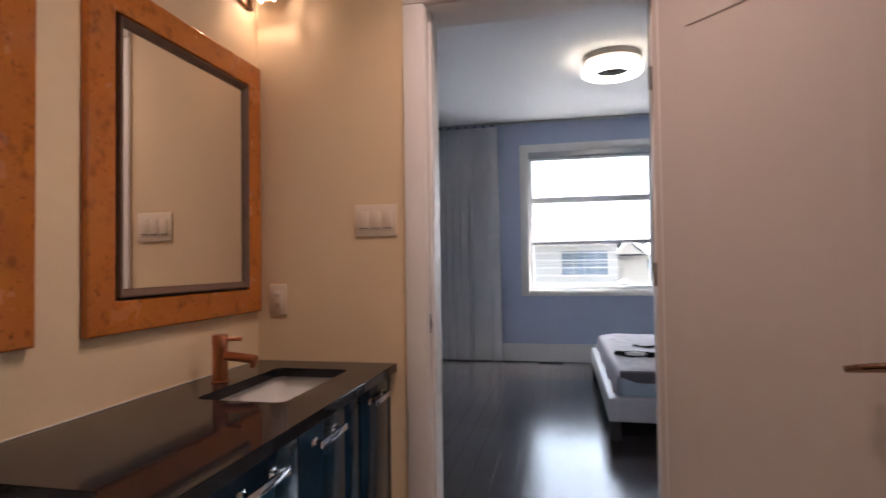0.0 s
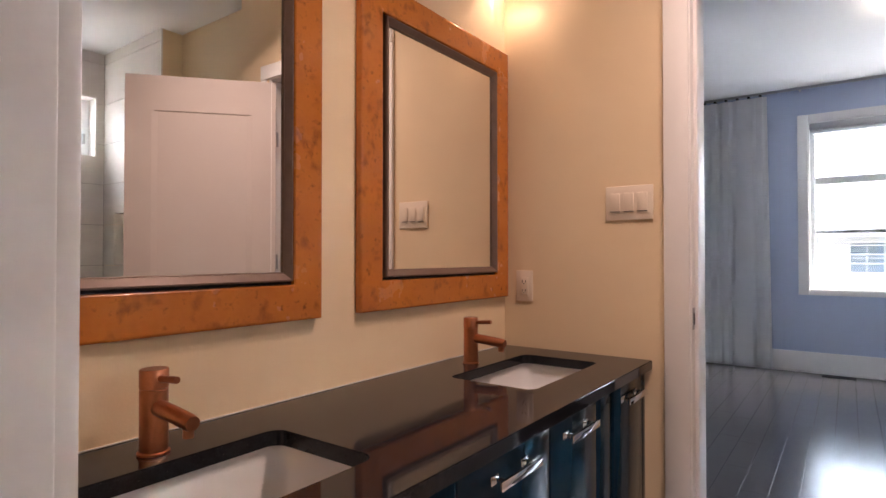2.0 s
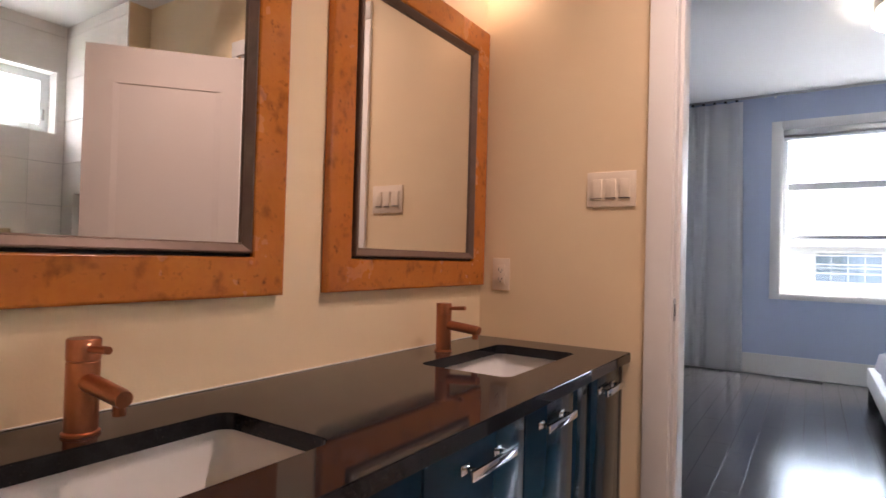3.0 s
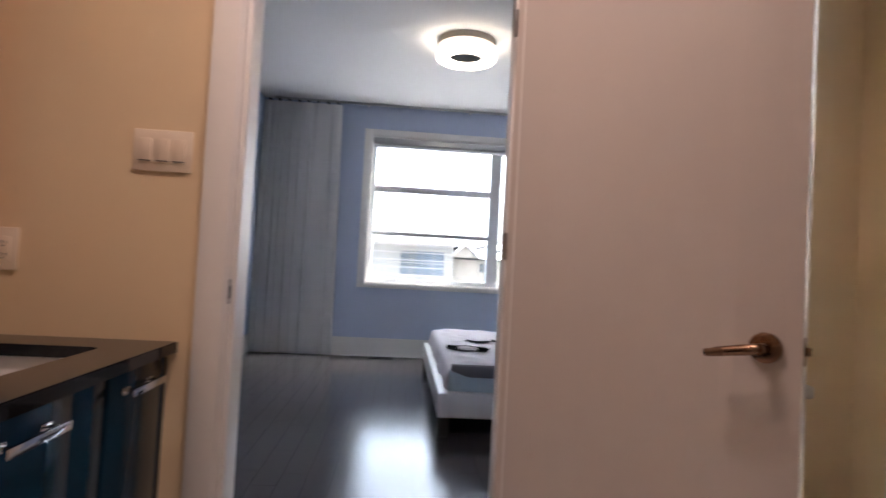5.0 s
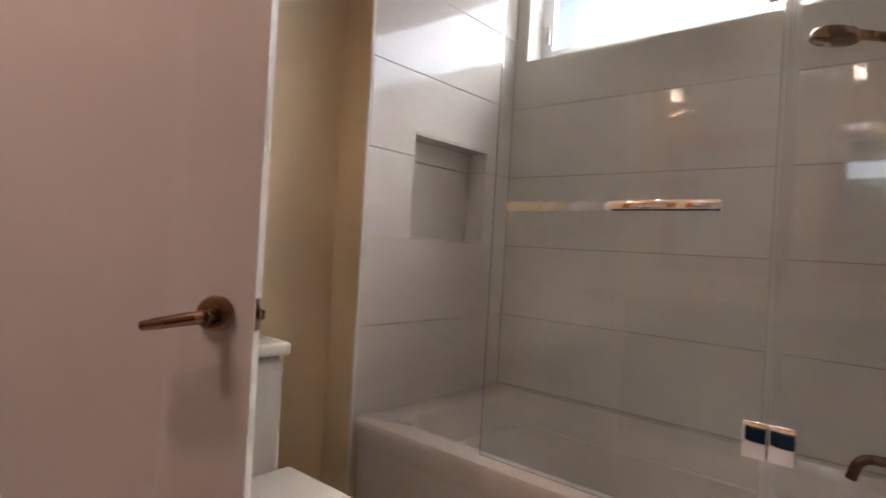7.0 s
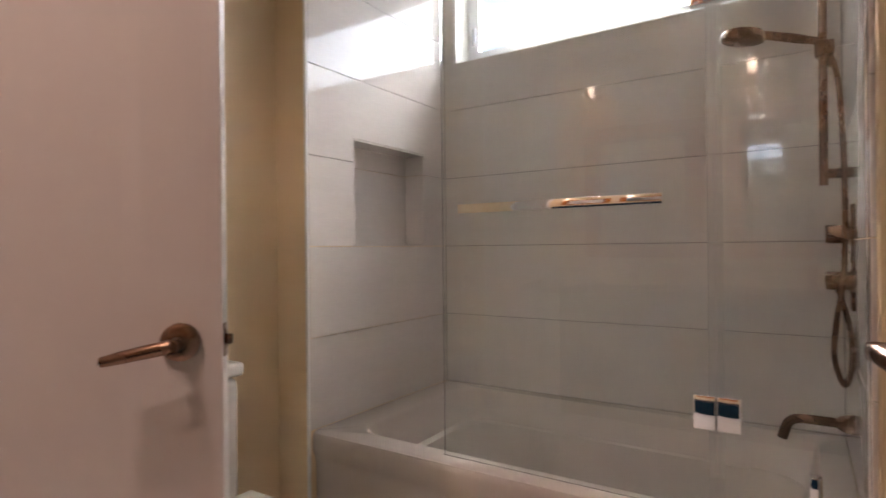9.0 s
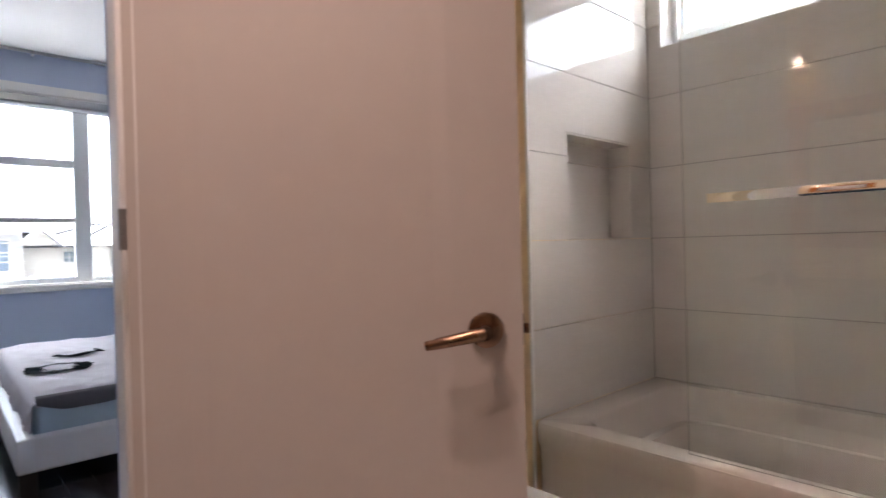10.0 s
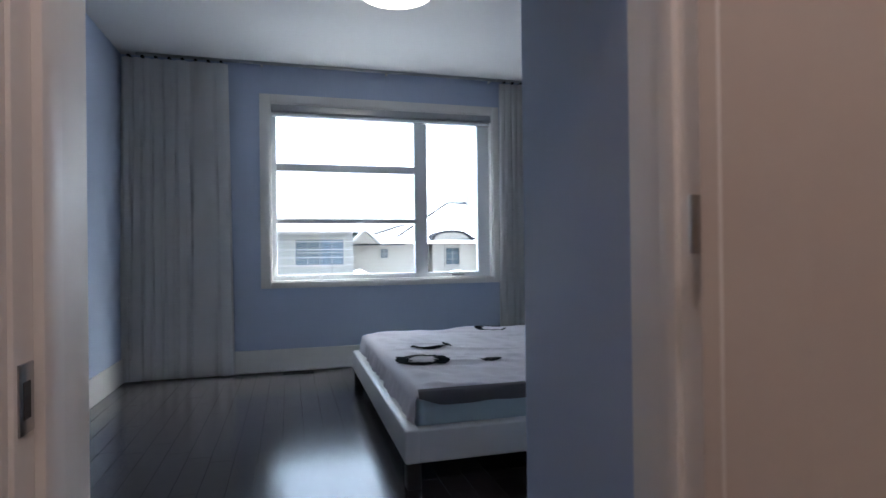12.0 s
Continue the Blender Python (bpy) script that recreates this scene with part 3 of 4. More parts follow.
for yy in (1.43, 2.455):
    sconce(yy, 2.25)


def pot_light(x, y):
    root = thing("recessed_light", "small lit recessed ceiling light with white trim", "ceiling lamp", "recessed bathroom lights", at=(x, y, HB))
    bm, prof, n, rings = bmesh.new(), [(0.026, -0.0005), (0.027, -0.004), (0.050, -0.006), (0.055, -0.0005)], 36, []
    for i in range(n):
        a = 2 * math.pi * i / n
        rings.append([bm.verts.new((r * math.cos(a), r * math.sin(a), z)) for r, z in prof])
    for i in range(n):
        for k in range(4):
            bm.faces.new((rings[i][k], rings[(i + 1) % n][k], rings[(i + 1) % n][(k + 1) % 4], rings[i][(k + 1) % 4]))
    bmesh.ops.recalc_face_normals(bm, faces=bm.faces[:])
    part("trim_ring", bm, "white", root)
    part("lens", lathe([(0.0255, -0.0005), (0.0255, -0.002), (0.020, -0.0025)], seg=28), "bulb", root, "glowing warm lens")
    la = new("pot_lamp", bpy.data.lights.new("pot_lamp", "AREA"))
    la.data.shape, la.data.size, la.data.spread = "DISK", 0.07, radians(120)
    la.data.energy, la.data.color = POT, (1.0, 0.70, 0.605)
    la.parent = root
    la.location = (0, 0, -0.008)


pot_light(0.38, 1.98)
pot_light(0.0, 1.96)


def plate(name, label, category, cx, cz, gangs, outlet=False):
    w = 0.07 + 0.046 * (gangs - 1)
    root = thing(name, label, category, at=(cx, YN, cz))
    part("plate", box(-w / 2, w / 2, -0.006, -0.0005, -0.0585, 0.0585, 0.0022), "almond", root)
    for g in range(gangs):
        x = (g - (gangs - 1) / 2) * 0.046
        r = part("rocker", box(x - 0.0165, x + 0.0165, -0.0095, -0.0055, -0.0335, 0.0335, 0.0012), "almond", root)
        # Dark solids on the rockers stand in for shade in slots and gaps.
        if outlet:
            for zz in (-0.017, 0.017):
                for xx, hh in ((-0.0065, 0.005), (0.0065, 0.004)):
                    part("slot", box(x + xx - 0.0012, x + xx + 0.0012, -0.0102, -0.0094, zz - hh, zz + hh), "rubber", r)
                part("slot", lathe([(0.0025, -0.0102), (0.0025, -0.0094)], at=(x, 0, zz - 0.0095), axis="y", seg=10), "rubber", r)
        else:
            part("gap", box(x - 0.0165, x + 0.0165, -0.0100, -0.0093, -0.031, -0.0285), "rubber", r)


plate("light_switch", "white triple rocker light switch on the cream wall", "light switch", -0.411, 1.38, 3)
plate("outlet", "white double outlet on the cream wall", "outlet", -0.811, 1.084, 1, True)


def bathtub():
    x0, x1, y0, y1 = XT + 0.006, XB - 0.001, YS + 0.001, YN - 0.001
    root = thing("bathtub", "white acrylic alcove bathtub with a stepped apron", "bathtub", at=(x0, y0, 0))
    w, L = x1 - x0, y1 - y0
    bm, rings = bmesh.new(), []
    n = 48
    def ring(ix0, ix1, iy0, iy1, z, r):
        cx, cy = (ix0 + ix1) / 2, (iy0 + iy1) / 2
        hx, hy = (ix1 - ix0) / 2, (iy1 - iy0) / 2
        out = []
        for k in range(n):
            a = 2 * math.pi * (k + 0.5) / n
            ca, sa = math.cos(a), math.sin(a)
            out.append(bm.verts.new((cx + math.copysign(max(0, hx - r), ca) + r * ca, cy + math.copysign(max(0, hy - r), sa) + r * sa, z)))
        return out
    rings = [ring(0.02, w, 0, L, 0.0, 0.004), ring(0.018, w, 0, L, 0.405, 0.004), ring(0.012, w, 0, L, 0.43, 0.005), ring(0.003, w, 0, L, 0.448, 0.006), ring(0, w, 0, L, RIM - 0.026, 0.008), ring(0.002, w, 0, L, RIM - 0.012, 0.009), ring(0.005, w, 0, L, RIM - 0.005, 0.01),
             ring(0.018, w, 0, L, RIM, 0.012), ring(0.085, w - 0.05, 0.07, L - 0.10, RIM, 0.10), ring(0.095, w - 0.06, 0.08, L - 0.115, RIM - 0.012, 0.11),
             ring(0.115, w - 0.085, 0.10, L - 0.17, RIM - 0.12, 0.13), ring(0.125, w - 0.095, 0.105, L - 0.20, RIM - 0.125, 0.13), ring(0.16, w - 0.13, 0.14, L - 0.32, 0.16, 0.14), ring(0.22, w - 0.19, 0.20, L - 0.40, 0.13, 0.12)]
    for a, b in zip(rings, rings[1:]):
        for k in range(n):
            bm.faces.new((a[k], a[(k + 1) % n], b[(k + 1) % n], b[k]))
    bm.faces.new(rings[-1])
    bmesh.ops.recalc_face_normals(bm, faces=bm.faces[:])
    part("shell", bm, "acrylic", root)
    part("overflow", lathe([(0.035, 0), (0.035, 0.006), (0.028, 0.012)], at=(w / 2, 0.112, 0.36), axis="y", seg=24), "bronze", root, "round bronze overflow")


bathtub()


def shower_screen():
    gx = 1.845
    root = thing("shower_screen", "frameless glass tub screen with hinged panel and towel bar", "shower screen", at=(gx, YS, RIM))
    h = 1.50
    fixed = part("fixed_panel", box(-0.003, 0.003, 0.003, 1.330 - YS, 0.002, h, 0.0005, 1), "glass", root, "clear fixed glass panel")
    swing = part("hinged_panel", box(-0.003, 0.003, 1.336 - YS, 2.045 - YS, 0.008, h, 0.0005, 1), "glass", root, "clear hinged glass panel")
    for z in (0.205, 1.142):
        hinge = part("glass_hinge", box(-0.013, 0.013, 1.284 - YS, 1.3322 - YS, z - 0.006, z + 0.069, 0.002), "chrome", root, "square chrome glass hinge")
        part("clamp", box(-0.013, 0.013, 1.3338 - YS, 1.380 - YS, z - 0.006, z + 0.069, 0.002), "chrome", hinge)
        part("knuckle", lathe([(0.009, z + 0.018), (0.009, z + 0.06)], at=(0, 1.333 - YS, 0), seg=16), "chrome", hinge)
    bar = box(-0.066, -0.058, 1.43 - YS, 1.955 - YS, 0.697, 0.722, 0.0015)
    for yy in (1.455, 1.925):
        lathe([(0.009, -0.06), (0.009, -0.004)], at=(0, yy - YS, 0.7095), axis="x", seg=16, bm=bar)
    part("towel_bar", bar, "chrome", swing, "flat chrome towel bar")
    part("seal", box(-0.0052, 0.0052, 1.3175 - YS, 1.3485 - YS, 0.02, h - 0.002, 0.002), "seal", root, "milky seal between the panels")
    part("glass_clip", box(-0.012, 0.012, 1.142 - YS, 1.164 - YS, 0.078, 0.135, 0.003), "chrome", fixed, "small chrome clip")
    part("channel", box(-0.009, 0.009, 0.0005, 0.003, 0.002, h, 0.0005), "chrome", root)


shower_screen()


def shower_set():
    root = thing("shower_set", "bronze hand shower on a rail with hose and valves", "shower", at=(2.25, YS, 0))
    rail = part("rail", tube([(-0.02, 0.060, 1.27), (-0.02, 0.060, 1.90)], 0.0105, 16), "bronze", root, "round bronze slide rail")
    for z in (1.30, 1.88):
        part("bracket", tube([(-0.02, 0.0, z), (-0.02, 0.060, z)], 0.013, 16), "bronze", rail)
    part("holder", box(-0.042, 0.002, 0.034, 0.078, 1.60, 1.64, 0.008), "bronze", root)
    head = part("hand_shower", tube(bend([(-0.02, 0.038, 1.575), (-0.02, 0.060, 1.640), (-0.02, 0.14, 1.668), (-0.02, 0.205, 1.690)], 0.02), [0.010] * 8 + [0.012] * 8, 16), "bronze", root)
    hd = lathe([(0.02, 0.018), (0.05, 0.010), (0.055, 0.0), (0.055, -0.012), (0.048, -0.015)], seg=32)
    bmesh.ops.rotate(hd, verts=hd.verts[:], cent=(0, 0, 0), matrix=Matrix.Rotation(radians(8), 3, "X"))
    bmesh.ops.translate(hd, verts=hd.verts[:], vec=(-0.02, 0.240, 1.692))
    part("spray_head", hd, "bronze", head)
    line = [(-0.02, 0.036, 1.58), (-0.03, 0.026, 1.50), (-0.035, 0.018, 1.30), (-0.035, 0.020, 1.06), (-0.045, 0.038, 0.92), (-0.045, 0.042, 0.83),
            (-0.038, 0.022, 0.765), (-0.032, 0.007, 0.81), (-0.03, 0.008, 0.90), (-0.03, 0.035, 1.015)]
    hose = []
    for k in range(len(line) - 1):
        p = [Vector(line[max(0, min(len(line) - 1, k + d))]) for d in (-1, 0, 1, 2)]
        for i in range(16):
            t = i / 16
            hose.append(0.5 * (2 * p[1] + (p[2] - p[0]) * t + (2 * p[0] - 5 * p[1] + 4 * p[2] - p[3]) * t * t + (3 * p[1] - p[0] - 3 * p[2] + p[3]) * t ** 3))
    part("hose", tube(hose, [0.0062 + 0.0014 * (i % 2) for i in range(len(hose))], 10), "bronze", root, "ribbed bronze hose")
    for z in (1.145, 1.025):
        v = part("valve", lathe([(0.024, 0), (0.024, 0.055), (0.022, 0.058)], at=(0.0, 0, z), axis="y", seg=24), "bronze", root, "round bronze valve knob")
        part("collar", lathe([(0.034, 0), (0.034, 0.006), (0.03, 0.008)], at=(0.0, 0, z), axis="y", seg=24), "bronze", v)
    part("wall_plate", box(-0.032, 0.032, 0.0005, 0.005, 0.95, 1.22, 0.002), "bronze", root)
    part("outlet_elbow", lathe([(0.02, 0), (0.02, 0.02), (0.011, 0.03), (0.011, 0.06)], at=(-0.03, 0, 1.03), axis="y", seg=20), "bronze", root)
    sp = part("tub_spout", tube(bend([(0.0, 0.0, 0.658), (0.0, 0.142, 0.658), (0.0, 0.158, 0.600)], 0.032), 0.0125, 18), "bronze", root, "curved bronze tub spout")
    part("flange", lathe([(0.025, 0), (0.025, 0.012), (0.018, 0.032), (0.0135, 0.036)], at=(0, 0, 0.658), axis="y", seg=28), "bronze", sp)


shower_set()


def toilet(cx, yb):
    root = thing("toilet", "bone-white porcelain toilet with closed lid and tank", "toilet", at=(cx, yb, 0))
    part("tank", box(-0.165, 0.165, -0.185, -0.005, 0.36, 0.762, 0.022, 4), "bone", root)
    part("tank_lid", box(-0.175, 0.175, -0.196, 0.0, 0.765, 0.805, 0.012, 3), "bone", root)
    bm, rings, n = bmesh.new(), [], 40
    for s, z, back in ((0.60, 0.0, 0.20), (0.62, 0.10, 0.20), (0.72, 0.22, 0.20), (0.95, 0.34, 0.20), (1.0, 0.395, 0.2), (0.97, 0.40, 0.2)):
        ring = []
        for k in range(n):
            a = 2 * math.pi * k / n
            x, y = 0.19 * s * math.cos(a), math.sin(a)
            y = -0.44 + (0.245 * y if y > 0 else 0.29 * s * y)
            ring.append(bm.verts.new((x, y, z)))
        rings.append(ring)
    for a, b in zip(rings, rings[1:]):
        for k in range(n):
            bm.faces.new((a[k], a[(k + 1) % n], b[(k + 1) % n], b[k]))
    bm.faces.new(rings[0][::-1])
    bm.faces.new(rings[-1])
    bmesh.ops.recalc_face_normals(bm, faces=bm.faces[:])
    part("bowl", bm, "bone", root)
    for nm, z0, z1, s in (("seat", 0.402, 0.418, 1.0), ("lid", 0.42, 0.442, 1.01)):
        bm, top, bot = bmesh.new(), [], []
        outline = [(-0.185 * s, -0.20), (0.185 * s, -0.20)] + [(0.19 * s * math.cos(a), -0.44 + 0.29 * s * math.sin(a)) for a in [-math.pi * k / 24 for k in range(0, 25)]]
        f = bm.faces.new([bm.verts.new((x, y, z0)) for x, y in outline])
        ext = bmesh.ops.extrude_face_region(bm, geom=[f])
        for v in ext["geom"]:
            if isinstance(v, bmesh.types.BMVert):
                v.co.z = z1
        bmesh.ops.recalc_face_normals(bm, faces=bm.faces[:])
        bmesh.ops.bevel(bm, geom=[e for e in bm.edges if abs(e.verts[0].co.z - z1) < 1e-5 and abs(e.verts[1].co.z - z1) < 1e-5], offset=0.007, segments=3, affect="EDGES")
        part(nm, bm, "bone", root)


toilet(1.335, 2.695)


# ---- windows ----
def tub_window():
    y0, y1, z0, z1 = twin
    root = thing("window_1", "small high white window above the tub", "window", kind="structure", at=(XB, y0, z0))
    w, h = y1 - y0, z1 - z0
    part("reveal", pierced("x", 0.001, 0.115, 0.0, w, 0.0, h, [(0.012, w - 0.012, 0.002, h - 0.012)]), "white", root, smooth=False)
    fr = part("window_frame", pierced("x", 0.115, 0.175, 0.0, w, 0.0, h, [(0.055, w - 0.055, 0.05, h - 0.05)]), "vinyl", root, "white vinyl window frame", smooth=False)
    part("sash", pierced("x", 0.105, 0.14, 0.03, w - 0.03, 0.028, h - 0.028, [(0.075, w - 0.075, 0.07, h - 0.07)]), "vinyl", fr, smooth=False)
    pane = part("pane", box(0.122, 0.126, 0.074, w - 0.074, 0.069, h - 0.069), "glass", fr)
    pane.visible_shadow = False
    part("crank", box(0.09, 0.105, w - 0.065, w - 0.045, 0.10, 0.18, 0.004), "steel", fr)


tub_window()


def bedroom_window():
    x0, x1, z0, z1 = bwin
    root = thing("window_2", "large white window with two crossbars and a mullion", "window", kind="structure", at=(0, YW, 0))
    part("casing", box(-0.228, x0 + 0.002, -0.018, -0.0005, 0.80, 2.668, 0.003), "white", root)
    part("casing", box(x1 - 0.002, 2.207, -0.018, -0.0005, 0.80, 2.668, 0.003), "white", root)
    part("casing", box(x0 + 0.003, x1 - 0.003, -0.018, -0.0005, z1 - 0.002, 2.668, 0.003), "white", root)
    part("window_sill", box(x0 + 0.003, x1 - 0.003, -0.022, -0.0005, 0.80, z0 + 0.002, 0.003), "white", root)
    part("reveal", pierced("y", 0.0, 0.10, x0 + 0.0005, x1 - 0.0005, z0 + 0.0005, z1 - 0.0005, [(x0 + 0.014, x1 - 0.014, z0 + 0.014, z1 - 0.014)]), "white", root, smooth=False)
    fr = part("window_frame", pierced("y", 0.075, 0.15, x0 + 0.0145, x1 - 0.0145, z0 + 0.0145, z1 - 0.0145, [(-0.077, 1.302, 0.919, 2.49), (1.433, 1.993, 0.919, 2.49)]), "vinyl", root, "white vinyl window frame", smooth=False)
    for a, b in ((1.945, 2.02), (1.43, 1.475)):
        part("crossbar", box(-0.0765, 1.3015, 0.085, 0.13, a, b, 0.003), "vinyl", fr)
    for a, b, c, d in ((-0.0775, 1.3025, 0.9185, 1.4295), (-0.0775, 1.3025, 1.4755, 1.9445), (-0.0775, 1.3025, 2.0205, 2.4905), (1.4325, 1.9935, 0.9185, 2.4905)):
        p = part("pane", box(a, b, 0.108, 0.112, c, d), "glass", fr)
        p.visible_shadow = False
    part("crank_handle", box(1.70, 1.83, 0.055, 0.075, 0.885, 0.90, 0.004), "steel", fr, "grey window crank")
    bl = thing("roller_blind", "grey roller blind rolled up at the window head", "blind", at=(0, YW, 0))
    part("cassette", box(x0 + 0.016, x1 - 0.016, -0.006, 0.066, 2.505, z1 - 0.016, 0.008, 3), "steel", bl, "grey metal cassette")
    part("fabric_roll", tube([(x0 + 0.03, 0.04, 2.49), (x1 - 0.03, 0.04, 2.49)], 0.027, 20), "blind", bl)
    part("hem_bar", box(x0 + 0.03, x1 - 0.03, -0.002, 0.012, 2.468, 2.492, 0.004), "vinyl", bl)


bedroom_window()


# ---- bedroom ----
def curtain(name, x0, x1, folds, label, flare):
    root = thing(name, label, "curtain", "bedroom curtains", at=(x0, YW - 0.075, 0))
    bm, w, nx, nz = bmesh.new(), x1 - x0, folds * 14, 26
    grid = []
    rnd = random.Random(folds)
    ph = [rnd.uniform(-0.35, 0.35) for _ in range(folds + 1)]
    wide = [rnd.uniform(0.45, 0.8) if k < folds * 0.55 else rnd.uniform(1.1, 1.9) for k in range(folds)]
    edge = [sum(wide[:k]) / sum(wide) for k in range(folds + 1)]
    am = [rnd.uniform(0.75, 1.25) for _ in range(folds + 1)]
    for j in range(nz + 1):
        z = 0.012 + (HR - 0.045 - 0.012) * j / nz
        low = 1 - j / nz
        row = []
        for i in range(nx + 1):
            k, f = min(folds - 1, i // 14), i / 14 - min(folds - 1, i // 14)
            u = edge[k] * (1 - f) + edge[k + 1] * f
            phase = k + f + (ph[k] * (1 - f) + ph[k + 1] * f) * (0.25 + 0.75 * low)
            amp = 0.019 * (am[k] * (1 - f) + am[k + 1] * f) * (0.75 + 0.35 * low)
            y = amp * (1.0 - 2.0 * abs(math.sin(math.pi * phase)) ** 0.6) + 0.008 * math.sin(7 * u + 5 * low) * low
            x = w * u + flare * low * (u - 0.5) + 0.010 * math.sin(4 * math.pi * phase)
            row.append(bm.verts.new((x, y, z)))
        grid.append(row)
    for a, b in zip(grid, grid[1:]):
        for i in range(nx):
            bm.faces.new((a[i], a[i + 1], b[i + 1], b[i]))
    ext = bmesh.ops.solidify(bm, geom=bm.faces[:], thickness=0.002)
    part("cloth", bm, "curtain", root, "heavy white pleated cloth")
    for i in range(folds):
        part("carrier", box(w * (i + 0.5) / folds - 0.012, w * (i + 0.5) / folds + 0.012, -0.03, 0.03, HR - 0.045, HR - 0.026, 0.002, 1), "black", root, "dark curtain carrier")


curtain("curtain", XL + 0.03, -0.50, 8, "white floor-length curtain gathered beside the window", 0.06)
curtain("curtain", 2.20, 2.95, 8, "white floor-length curtain gathered beside the window", 0.05)
tr = thing("curtain_track", "thin grey curtain track along the ceiling", "curtain track", at=(0, YW - 0.075, HR))
part("rail", box(-1.27, 3.2, -0.013, 0.013, -0.024, -0.0005, 0.003), "steel", tr)
for xx in (-0.2, 1.0, 2.1):
    part("bracket", box(xx - 0.01, xx + 0.01, 0.013, 0.075, -0.030, -0.012, 0.002), "white", tr)


def ceiling_light():
    root = thing("ceiling_light", "round lit ring ceiling light with bronze canopy", "ceiling lamp", at=(0.712, 5.44, HR))
    part("canopy", lathe([(0.238, -0.0005), (0.238, -0.052), (0.228, -0.058), (0.06, -0.060)], seg=56), "canopy", root, "grey-bronze canopy")
    part("spacer", lathe([(0.15, -0.058), (0.15, -0.086)], seg=40), "darkbronze", root)
    bm, prof, n, rings = bmesh.new(), [(0.142, -0.095), (0.142, -0.150), (0.150, -0.158), (0.235, -0.158), (0.247, -0.146), (0.247, -0.098), (0.235, -0.086), (0.16, -0.086)], 64, []
    for i in range(n):
        a = 2 * math.pi * i / n
        rings.append([bm.verts.new((r * math.cos(a), r * math.sin(a), z)) for r, z in prof])
    for i in range(n):
        p, q = rings[i], rings[(i + 1) % n]
        for k in range(len(prof)):
            bm.faces.new((p[k], q[k], q[(k + 1) % len(prof)], p[(k + 1) % len(prof)]))
    bmesh.ops.recalc_face_normals(bm, faces=bm.faces[:])
    part("ring_diffuser", bm, "lampglow", root, "glowing opal acrylic ring")
    part("centre_plate", lathe([(0.141, -0.070), (0.141, -0.122), (0.13, -0.126)], seg=40), "print_", root)


ceiling_light()


def bed():
    x0, x1, y0, y1, z0, z1 = 0.557, 2.75, 4.517, 6.80, 0.126, 0.287
    root = thing("platform_bed", "low white leatherette platform bed frame", "bed", at=(x0, y0, 0))
    w, L, t = x1 - x0, y1 - y0, 0.075
    part("side_rail", box(0, t, 0, L, z0, z1, 0.012, 3), "leather", root)
    part("foot_rail", box(t - 0.014, w, 0.0006, t, z0 + 0.0004, z1 - 0.0006, 0.012, 3), "leather", root)
    part("side_rail", box(t + 0.001, w, L - t, L, z0, z1, 0.012, 3), "leather", root)
    part("slat_base", box(t + 0.002, w, t + 0.002, L - t - 0.002, z0 + 0.02, z0 + 0.075), "greyband", root)
    for px in (0.045, w - 0.045):
        for py in (0.045, L - 0.045):
            part("leg", box(px - 0.035, px + 0.035, py - 0.035, py + 0.035, 0, z0 + 0.001, 0.004), "rubber", root, "dark block leg")
    mx0, mx1, my0, my1 = x0 + t + 0.006, x1, y0 + t + 0.006, y1 - t - 0.006
    mat_ = thing("mattress", "pale blue mattress on the white platform", "mattress", at=(mx0, my0, z0 + 0.076))
    part("block", box(0, mx1 - mx0, 0, my1 - my0, 0, 0.235, 0.035, 4), "mattress", mat_)
    cov = thing("bed_cover", "rumpled pale lilac cover with black printed rings on the mattress", "bedspread", at=(mx0, my0, z0 + 0.076 + 0.235))
    cw, cl = mx1 - mx0, my1 - my0
    def relief(x, y):
        """Height of the rumpled top over the mattress."""
        a = 0.019 * abs(noise.noise(Vector((x * 3.5, y * 3.2, 0)))) + 0.008 * noise.noise(Vector((x * 9 + y * 4, y * 5 - x * 3, 5)))
        b = 0.022 * max(0, noise.noise(Vector((x * 3 + y * 9, y * 2.0 - x * 1.6, 9)))) + 0.010 * max(0, 0.25 - abs(noise.noise(Vector((x * 4 - y * 2, y * 6 + x, 3)))))
        return 0.006 + abs(a) + b

    bm, nx, ny, grid = bmesh.new(), 150, 150, []
    for j in range(ny + 1):
        row = []
        for i in range(nx + 1):
            u, v = i / nx, j / ny
            s = -0.152 + (cw + 0.152) * u
            fold = abs(noise.noise(Vector((v * 13, s * 2.5, 7)))) + 0.6 * noise.noise(Vector((v * 27 + s * 6, s * 4, 3)))
            x, z = (s, 0.006) if s > 0 else (-0.010 - (0.006 * math.sin(22 * v) + 0.028 * fold) * min(1, -s * 7) - 0.010 * min(1, -s * 6), s * 0.98 + 0.0)
            if -0.05 < s < 0.05:
                a = (s + 0.05) / 0.1
                x, z = -0.014 + 0.06 * a * a, -0.05 + 0.056 * math.sin(a * math.pi / 2)
            y = 0.0 + cl * v + (0.012 * noise.noise(Vector((x * 5, v * 9, 2))) if 0.02 < v < 0.98 else 0)
            if s > 0.05:
                z += (relief(x, y) - 0.006) * min(1, (s - 0.05) / 0.08)
            e = min(v, 1 - v)
            if e < 0.03:
                z -= 0.03 * (1 - e / 0.03) ** 2 if s > 0 else 0
            row.append(bm.verts.new((x, y, z)))
        grid.append(row)
    for a, b in zip(grid, grid[1:]):
        for i in range(nx):
            bm.faces.new((a[i], a[i + 1], b[i + 1], b[i]))
    bmesh.ops.recalc_face_normals(bm, faces=bm.faces[:])
    bmesh.ops.solidify(bm, geom=bm.faces[:], thickness=0.003)
